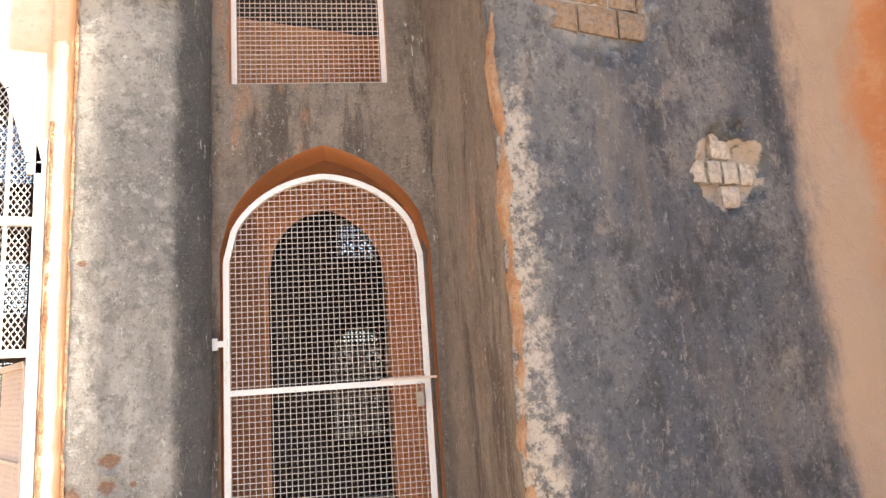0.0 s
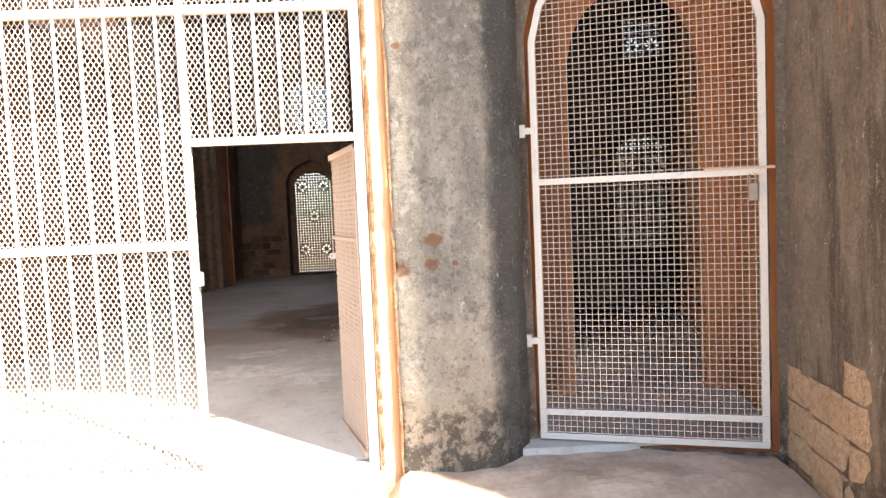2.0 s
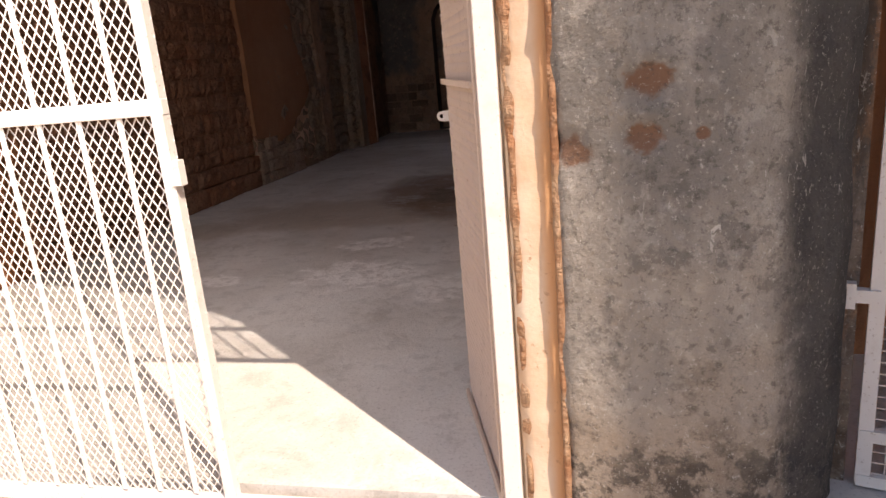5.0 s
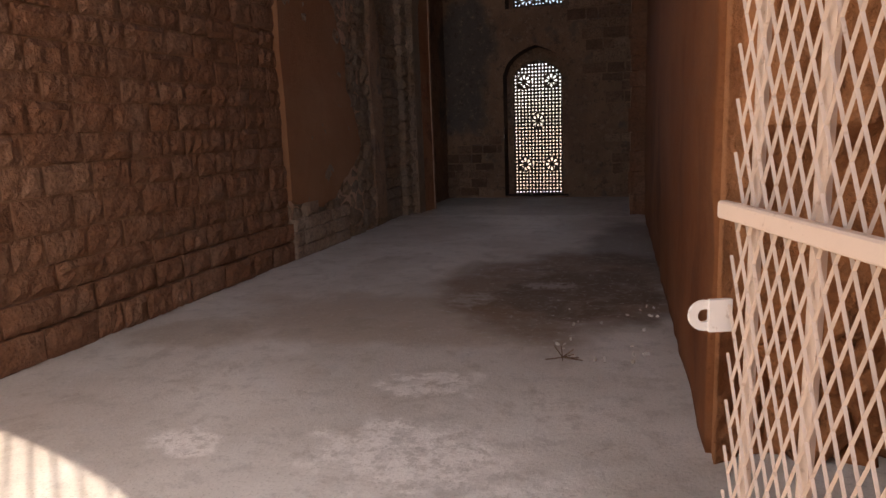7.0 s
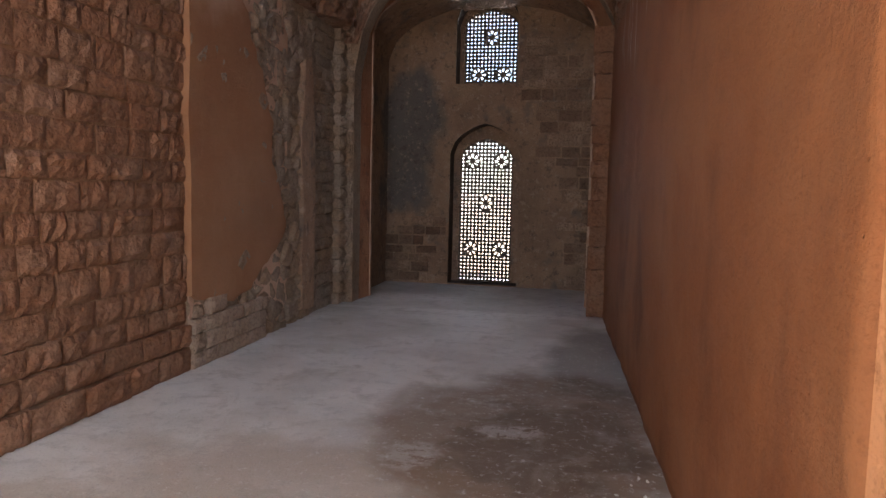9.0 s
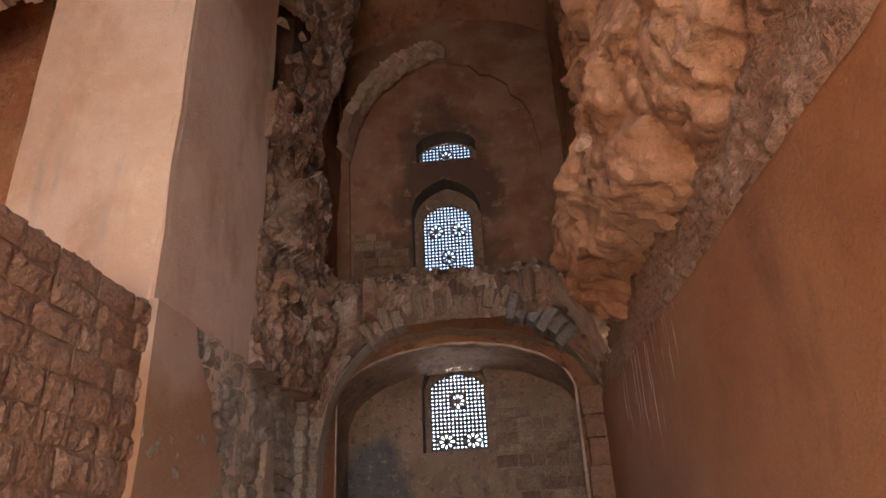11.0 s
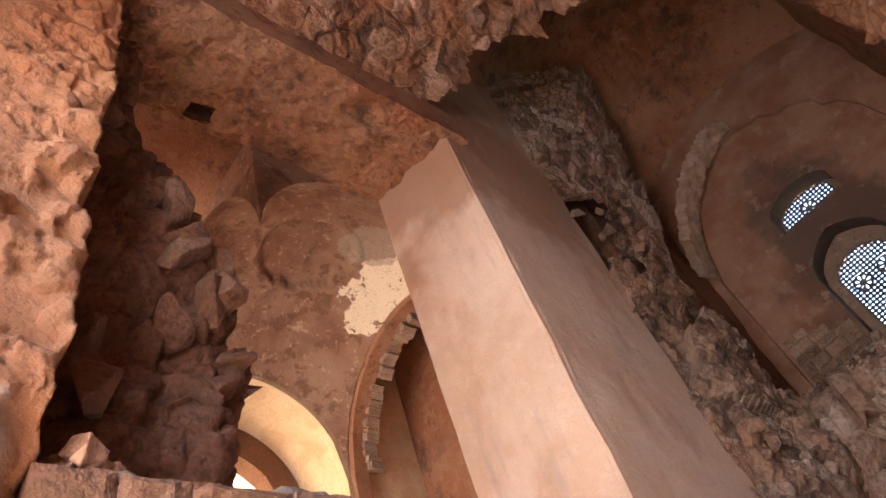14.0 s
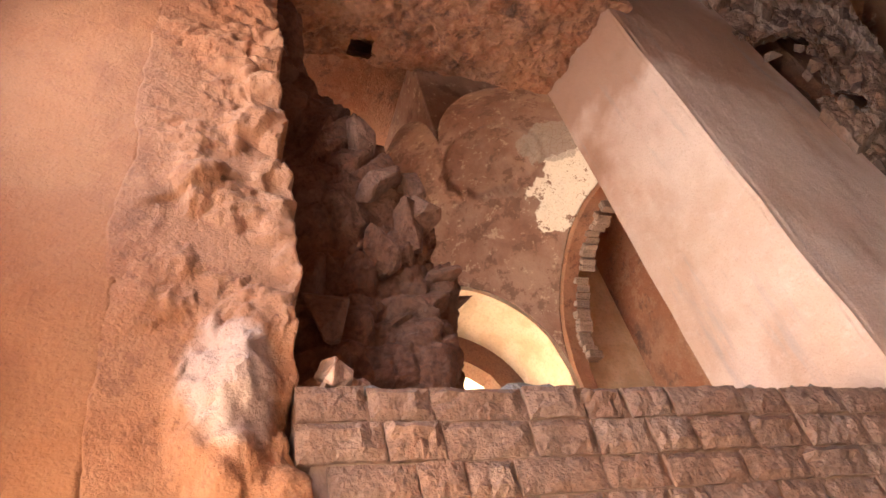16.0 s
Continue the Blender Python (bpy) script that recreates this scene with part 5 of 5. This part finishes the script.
def jali(name, xc, half, z0, spring, apex, flowers, y, label, cols=14, web=0.5, deep=0.04):
    """A pierced stone screen: a square lattice with flower motifs."""
    ob = thing(name, label, "window", (xc, y, z0))
    ob["kind"] = "structure"
    p = 2 * half / cols
    t = p * web
    bm = bmesh.new()
    done = set()

    def inside(x, z):
        return abs(x - xc) <= half + 1e-4 and z <= max(spring, arch_top(x, xc, half, spring, apex, 0.35)) + p * 0.3

    def in_flower(x, z):
        return any(math.hypot(x - xc - fx, z - fz) < p * 2.0 for fx, fz in flowers)

    rows = int((apex - z0) / p) + 1
    for j in range(rows + 1):
        for i in range(cols + 1):
            x, z = xc - half + i * p, z0 + j * p
            if not inside(x, z) or in_flower(x, z):
                continue
            for dx, dz in ((p, 0), (0, p)):
                if inside(x + dx * 0.5, z + dz * 0.5) and i * p + dx <= 2 * half + 1e-4:
                    bar(bm, (x, y, z), (x + dx, y, z + dz), t, deep)
            box(bm, x - t * 0.75, x + t * 0.75, y - deep * 0.46, y + deep * 0.46, z - t * 0.75, z + t * 0.75)
    part("lattice", bm, M_JALI, ob)
    for fx, fz in flowers:
        disc = [(2.3 * p * math.cos(math.radians(a)), 2.3 * p * math.sin(math.radians(a))) for a in range(0, 360, 15)]
        petals = []
        for k in range(8):
            a = math.radians(k * 45)
            reach = 2.05 if k % 2 == 0 else 1.85
            loop = []
            for q, w in ((0.7, 0.0), (1.1, 0.24), (1.6, 0.36), (reach - 0.1, 0.24), (reach, 0.0), (reach - 0.1, -0.24), (1.6, -0.36), (1.1, -0.24)):
                loop.append((p * (q * math.cos(a) - w * math.sin(a)), p * (q * math.sin(a) + w * math.cos(a))))
            petals.append(loop)
        bm = plate(disc, petals, lambda u, v, d: (xc + fx + u, y - deep * 0.55 + d, fz + v), deep * 1.1)
        part("flower", bm, M_JALI, ob)
    bm = bmesh.new()
    rim = arch(xc, half + 0.02, z0 - 0.02, spring, apex + 0.02, 16, 0.35)
    for a, b in zip(rim, rim[1:]):
        bar(bm, (a[0], y, a[1]), (b[0], y, b[1]), 0.05, 0.06)
    bar(bm, (rim[0][0], y, z0 - 0.02), (rim[-1][0], y, z0 - 0.02), 0.05, 0.06)
    part("frame", bm, M_JALI, ob)
    return ob


JY = 12.2
LABELS = ("tall pierced stone screen with flower motifs at floor level", "pierced stone screen with flower motifs above the tall one",
          "arched pierced stone screen in the upper storey", "small pierced stone screen under the vault")
FLOWERS = ([(-0.24, 0.56), (0.24, 0.56), (0.0, 1.33), (-0.24, 2.02), (0.24, 2.02)], [(-0.2, 3.42), (0.2, 3.42), (0.0, 4.02)],
           [(0.0, 6.45), (-0.2, 6.95), (0.2, 6.95)], [(0.0, 8.42)])
for k in range(4):
    jali("window_%d" % (k + 1), *screens[k], FLOWERS[k], JY, LABELS[k], web=0.42 if k > 1 else 0.48, deep=0.02 if k > 1 else 0.04)
jali("window_5", 3.3, 0.4, 0.76, 1.9, 2.22, [(-0.2, 1.8), (0.2, 1.8)], 5.15, "pierced stone screen at the end of the passage")
jali("window_6", 3.335, 0.29, 3.2, 3.66, 3.7, [(-0.13, 3.36), (0.13, 3.36)], 5.15, "small pierced screen high in the passage", 12)

# ---- loose stones and pieces of walls ----
rng = random.Random(5)
BLOCKS = block_meshes(M_STONE, 12)
wall_left = new("wall_left")
tagged(wall_left, "infill wall of rough-hewn brown stone blocks", "wall", "", "structure")
z = 0.0
row = 0
while z < 3.55:
    h = rng.uniform(0.165, 0.225)
    y = 2.5 + rng.uniform(-0.12, 0.1)
    drop = 0.02 * math.sin(row)
    while y < 6.02:
        w = rng.uniform(0.2, 0.46)
        w = min(w, 6.06 - y)
        if w > 0.06:
            ob = new("stone_block", rng.choice(BLOCKS))
            ob.parent = wall_left
            ob.matrix_basis = Matrix.Translation((LEFT + (0.06 if row == 0 else 0.03 if row == 1 else 0.0) - rng.uniform(-0.006, 0.012), y + 0.006, z + 0.005)) @ pose(0, 0, 0, 0, 0, 90) @ pose(0, 0, 0, 0, rng.uniform(-1.2, 1.2), 0) @ Matrix.Diagonal((w - 0.012, 0.16, h - 0.012, 1))
        y += w
    z += h
    row += 1


def course(name, parent, meshes, place, u0, u1, v0, v1, h, w, keep=None, deep=0.12, seed=1, gap=0.01):
    """Rows of stones between u0..u1 and v0..v1; place(u, v) gives the matrix of a stone's lower corner."""
    rr = random.Random(seed)
    v = v0
    while v < v1 - 0.03:
        hh = rr.uniform(*h)
        u = u0 + rr.uniform(-0.06, 0.0)
        while u < u1 - 0.02:
            ww = min(rr.uniform(*w), u1 - u)
            if ww > 0.04 and (keep is None or keep(u + ww / 2, v + hh / 2)):
                ob = new(name, rr.choice(meshes))
                ob.parent = parent
                ob.matrix_basis = place(u + 0.004, v + 0.004) @ pose(0, 0, 0, rr.uniform(-1.5, 1.5), rr.uniform(-1.5, 1.5), rr.uniform(-2, 2)) @ Matrix.Diagonal((ww - gap, deep, hh - gap, 1))
            u += ww
        v += hh


SMALL = block_meshes(M_STONE_GREY, 10, 0.2, "small_stone")
wall_small = tagged(new("wall_left_small_stones"), "coursed small dark stones beside the end arch", "wall", "", "structure")
course("stone", wall_small, SMALL, lambda u, v: Matrix.Translation((LEFT + 0.0, u, v)) @ pose(0, 0, 0, 0, 0, 90), 8.62, 9.44, 0.0, 3.6, (0.11, 0.17), (0.12, 0.26), None, 0.12, 3)
pilaster = tagged(new("pilaster_left"), "pilaster of stacked brown stones beside the end arch", "pilaster", "", "structure")
course("stone", pilaster, SMALL, lambda u, v: Matrix.Translation((LEFT + 0.1, u, v)) @ pose(0, 0, 0, 0, 0, 90), 9.44, 9.64, 0.0, 3.62, (0.13, 0.19), (0.3, 0.4), None, 0.2, 4)
course("stone", pilaster, SMALL, lambda u, v: Matrix.Translation((u, 9.6, v)), LEFT - 0.05, LEFT + 0.2, 0.0, 3.5, (0.13, 0.19), (0.18, 0.3), None, 0.2, 14)
pilaster2 = tagged(new("pilaster_right"), "narrow worn pilaster against the orange wall", "pilaster", "", "structure")
course("stone", pilaster2, block_meshes(M_STONE, 6, 0.12, "worn_stone"), lambda u, v: Matrix.Translation((u, 9.5, v)), -0.42, -0.18, 0.0, 3.4, (0.2, 0.34), (0.3, 0.4), None, 0.2, 5)
masonry = tagged(new("wall_end_masonry"), "bared brown masonry beside the pierced windows", "wall", "", "structure")
MID = block_meshes(stone("end_stone", (0.15, 0.092, 0.062), (0.44, 0.3, 0.21), (0.25, 0.15, 0.1)), 10, 0.3, "end_stone")


def right_patch(u, v):
    edge = -1.45 if v > 2.55 else (-1.2 if v > 1.9 else -0.75) + 0.2 * rough((u, v, 0), 0.4)
    if 1.45 < v < 2.9 and u < -1.35:
        return False
    top = 3.95 - 1.0 * max(0.0, (u + 1.0))
    return u > edge and v < top + 0.25 * rough((u, v, 3), 0.5) and not (v < 0.5 and u < -0.6)


course("stone", masonry, MID, lambda u, v: Matrix.Translation((u, YE - 0.035, v)), -1.47, -0.3, 0.05, 4.2, (0.13, 0.2), (0.18, 0.42), right_patch, 0.1, 6, 0.024)
course("stone", masonry, MID, lambda u, v: Matrix.Translation((u, YE - 0.04, v)), -3.68, -2.66, 0.04, 1.3, (0.13, 0.2), (0.16, 0.36),
       lambda u, v: v < 0.75 + 0.45 * (u + 3.68) + 0.15 * rough((u, v, 9), 0.3) and not (u > -2.95 and v < 0.8), 0.1, 7, 0.024)
course("stone", masonry, MID, lambda u, v: Matrix.Translation((u, YE - 0.03, v)), -3.6, -2.68, 5.5, 7.1, (0.12, 0.19), (0.15, 0.34),
       lambda u, v: v < 6.9 - 0.5 * (u + 3.6) + 0.2 * rough((u, v, 4), 0.4), 0.08, 8, 0.02)
# stones in the holes of the outer wall
PALE = block_meshes(stone("pale_stone", (0.5, 0.43, 0.36), (0.58, 0.5, 0.43), (0.48, 0.38, 0.3)), 6, 0.12, "pale_stone")
hole_stones = tagged(new("wall_mass_stones"), "pale stones bared in holes of the black plaster", "masonry", "", "structure")
course("stone", hole_stones, PALE, lambda u, v: Matrix.Translation((u, -1.515, v)), 3.15, 3.6, 2.25, 2.62, (0.1, 0.16), (0.1, 0.2), lambda u, v: math.hypot((u - 3.37) / 0.2, (v - 2.44) / 0.17) < 1.0, 0.1, 11, 0.02)
course("stone", hole_stones, SMALL, lambda u, v: Matrix.Translation((u, -1.535, v)), 2.3, 2.95, 3.1, 3.7, (0.12, 0.2), (0.14, 0.3), lambda u, v: math.hypot((u - 2.62) / 0.42, (v - 3.45) / 0.45) < 0.95, 0.1, 12)

OCHRE = block_meshes(stone("ochre_stone", (0.5, 0.35, 0.235), (0.56, 0.41, 0.29), (0.46, 0.31, 0.21)), 6, 0.06, "ochre_stone")
reveal_stones = tagged(new("wall_reveal_stones"), "bared ochre stone blocks at the foot of the reveal", "masonry", "", "structure")
course("stone", reveal_stones, OCHRE, lambda u, v: Matrix.Translation((2.285 - 0.155 * u, -0.16 - u, v)) @ pose(0, 0, 0, 0, 0, -98), 0.0, 1.14, -0.2, 0.62, (0.15, 0.21), (0.26, 0.4),
       lambda u, v: v < 0.35 + 0.3 * u, 0.1, 31)

# loose stones on the ruins
LOOSE = stone_meshes(M_RUBBLE_DARK, 8)
LOOSE_PALE = stone_meshes(M_RUBBLE, 6, (1, 0.8, 0.6), "loose_stone")
LOOSE_RED = stone_meshes(M_LUMP, 7, (1, 0.8, 0.6), "red_stone")
rr = random.Random(21)


def scatter(n, where, size, meshes, label, group):
    for _ in range(n):
        p = where()
        ob = new("loose_stone", rr.choice(meshes))
        s = rr.uniform(*size)
        ob.matrix_basis = Matrix.Translation(p) @ pose(0, 0, 0, rr.uniform(0, 360), rr.uniform(0, 360), rr.uniform(0, 360)) @ Matrix.Diagonal((s, s, s, 1))
        tagged(ob, label, "stone", group)


def on(fn, a, c, out=0.0):
    return fn(a, c) + Vector((0, 0, out))


scatter(46, lambda: on(slope, rr.uniform(0.03, 0.97), rr.uniform(0, 0.8), 0.02), (0.05, 0.13), LOOSE, "broken grey stone lying on the ruined vault", "stones on the end vault")
scatter(60, lambda: on(left_stub, rr.uniform(0.05, 0.75), rr.uniform(0.0, 0.85)), (0.06, 0.15), LOOSE, "grey stone bedded in the broken arch", "stones of the broken arch")
scatter(34, lambda: on(lump, rr.uniform(0.1, 0.9), rr.uniform(0.05, 0.9)), (0.1, 0.3), LOOSE_RED, "brown stone bedded in the vault stub", "stones of the near vault stub")
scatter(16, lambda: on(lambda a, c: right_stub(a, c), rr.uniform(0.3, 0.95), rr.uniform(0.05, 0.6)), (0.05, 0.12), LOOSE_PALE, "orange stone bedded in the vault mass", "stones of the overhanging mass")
scatter(9, lambda: Vector((LEFT - rr.uniform(0.05, 0.3), rr.uniform(2.55, 2.8), 3.66)), (0.06, 0.14), LOOSE_PALE, "loose stone on the infill wall", "stones on the infill wall")
scatter(26, lambda: Vector((rr.uniform(-0.75, -0.12), rr.uniform(3.5, 4.7), 0.006)), (0.008, 0.026), stone_meshes(plain_mix("plaster_chip", (0.7, 0.66, 0.6), (0.55, 0.5, 0.44), 12), 5, (1, 0.8, 0.5), "chip"), "pale chip of plaster on the floor", "chips on the floor")

# dry twig on the floor
twig = thing("dry_twig", "small dry brown twig lying on the concrete floor", "twig", (-0.67, 3.54, 0.0))
bm = bmesh.new()
for k in range(9):
    a = rr.uniform(0, 6.28)
    length = rr.uniform(0.06, 0.17)
    bar(bm, (-0.67, 3.54, 0.008), (-0.67 + length * math.cos(a), 3.54 + length * math.sin(a), 0.006 + rr.uniform(0, 0.03)), 0.005, 0.005, (0, 0, 1))
part("stem", bm, plain_mix("dry_wood", (0.16, 0.1, 0.06), (0.24, 0.16, 0.1), 20), twig)

# pale coursed stones at the foot of the pier, and a grey plaster strip beside the small stones
FOOT = block_meshes(stone("foot_stone", (0.33, 0.235, 0.175), (0.42, 0.32, 0.25), (0.36, 0.25, 0.18)), 8, 0.16, "foot_stone")
foot = tagged(new("wall_left_foot"), "pale coursed stones under the brown plaster", "wall", "", "structure")
course("stone", foot, FOOT, lambda u, v: Matrix.Translation((LEFT + 0.075, u, v)) @ pose(0, 0, 0, 0, 0, 90), 6.06, 7.35, 0.0, 0.5, (0.11, 0.16), (0.16, 0.34),
       lambda u, v: v < 0.47 - 0.06 * (u - 6.1) + 0.08 * rough((u, v, 2), 0.3), 0.12, 41)
strip = [(8.28, 0.12), (8.24, 0.7), (8.3, 1.3), (8.22, 1.9), (8.3, 2.5), (8.34, 2.95), (8.52, 3.02), (8.6, 2.6), (8.64, 1.6), (8.62, 0.8), (8.6, 0.1)]
edge = []
for (ua, va), (ub, vb) in zip(strip, strip[1:] + strip[:1]):
    for i in range(6):
        u, v = ua + (ub - ua) * i / 6, va + (vb - va) * i / 6
        edge.append((u + 0.025 * rough((u, v, 2), 0.12), v + 0.025 * rough((u, v, 6), 0.12)))
structure("plaster_strip", plate(edge, [], lambda u, v, d: (LEFT + 0.065 - d, u, v), 0.08), M_END, "grey plaster strip beside the small stones", "plaster")

# broken voussoirs that hang from the crown of the end arch
SLATE = block_meshes(stone("slate", (0.17, 0.15, 0.14), (0.24, 0.2, 0.175), (0.2, 0.15, 0.115)), 5, 0.14, "slate")
BROWN = block_meshes(stone("brown_voussoir", (0.26, 0.175, 0.125), (0.36, 0.25, 0.18), (0.28, 0.165, 0.105)), 6, 0.2, "voussoir")
crown = tagged(new("arch_voussoirs"), "broken wedge stones hanging from the crown of the end arch", "arch", "", "structure")
vr = random.Random(17)
ang = 128.0
while ang > 40:
    w = vr.uniform(0.08, 0.15)
    a = math.radians(ang)
    slate = ang < 72
    x, z = -1.82 + 1.7 * math.cos(a), 3.0 + 1.63 * math.sin(a)
    tall = vr.uniform(0.2, 0.34)
    ob = new("voussoir", vr.choice(SLATE if slate else BROWN))
    ob.parent = crown
    ob.matrix_basis = Matrix.Translation((x, YA - 0.1 - vr.uniform(0, 0.07), z)) @ pose(0, 0, 0, 0, 90 - ang + vr.uniform(-9, 9), 0) @ Matrix.Translation((-w / 2, 0, -vr.uniform(0.02, 0.12))) @ Matrix.Diagonal((w - 0.012, 0.3, tall, 1))
    ang -= math.degrees(w / 1.65)

# toothed brick edge of the bay's north arch
TOOTH = block_meshes(stone("tooth_brick", (0.3, 0.19, 0.125), (0.4, 0.27, 0.19), (0.32, 0.2, 0.13)), 5, 0.15, "brick")
teeth = tagged(new("arch_bay_teeth"), "toothed bricks bared along the north arch of the bay", "arch", "", "structure")
for k in range(46):
    a = math.radians(3 + k * 3.8 + vr.uniform(-0.5, 0.5))
    x, z = BX + 1.7 * math.cos(a), 7.2 + 1.68 * math.sin(a)
    if vr.random() < 0.2:
        continue
    ob = new("brick", vr.choice(TOOTH))
    ob.parent = teeth
    ob.matrix_basis = Matrix.Translation((x, 7.7, z)) @ pose(0, 0, 0, 0, 90 - math.degrees(a) + vr.uniform(-8, 8), 0) @ Matrix.Translation((-0.05, vr.uniform(0, 0.08), 0.02 - vr.uniform(0, 0.14))) @ Matrix.Diagonal((vr.uniform(0.08, 0.125), 0.24, 0.2, 1))
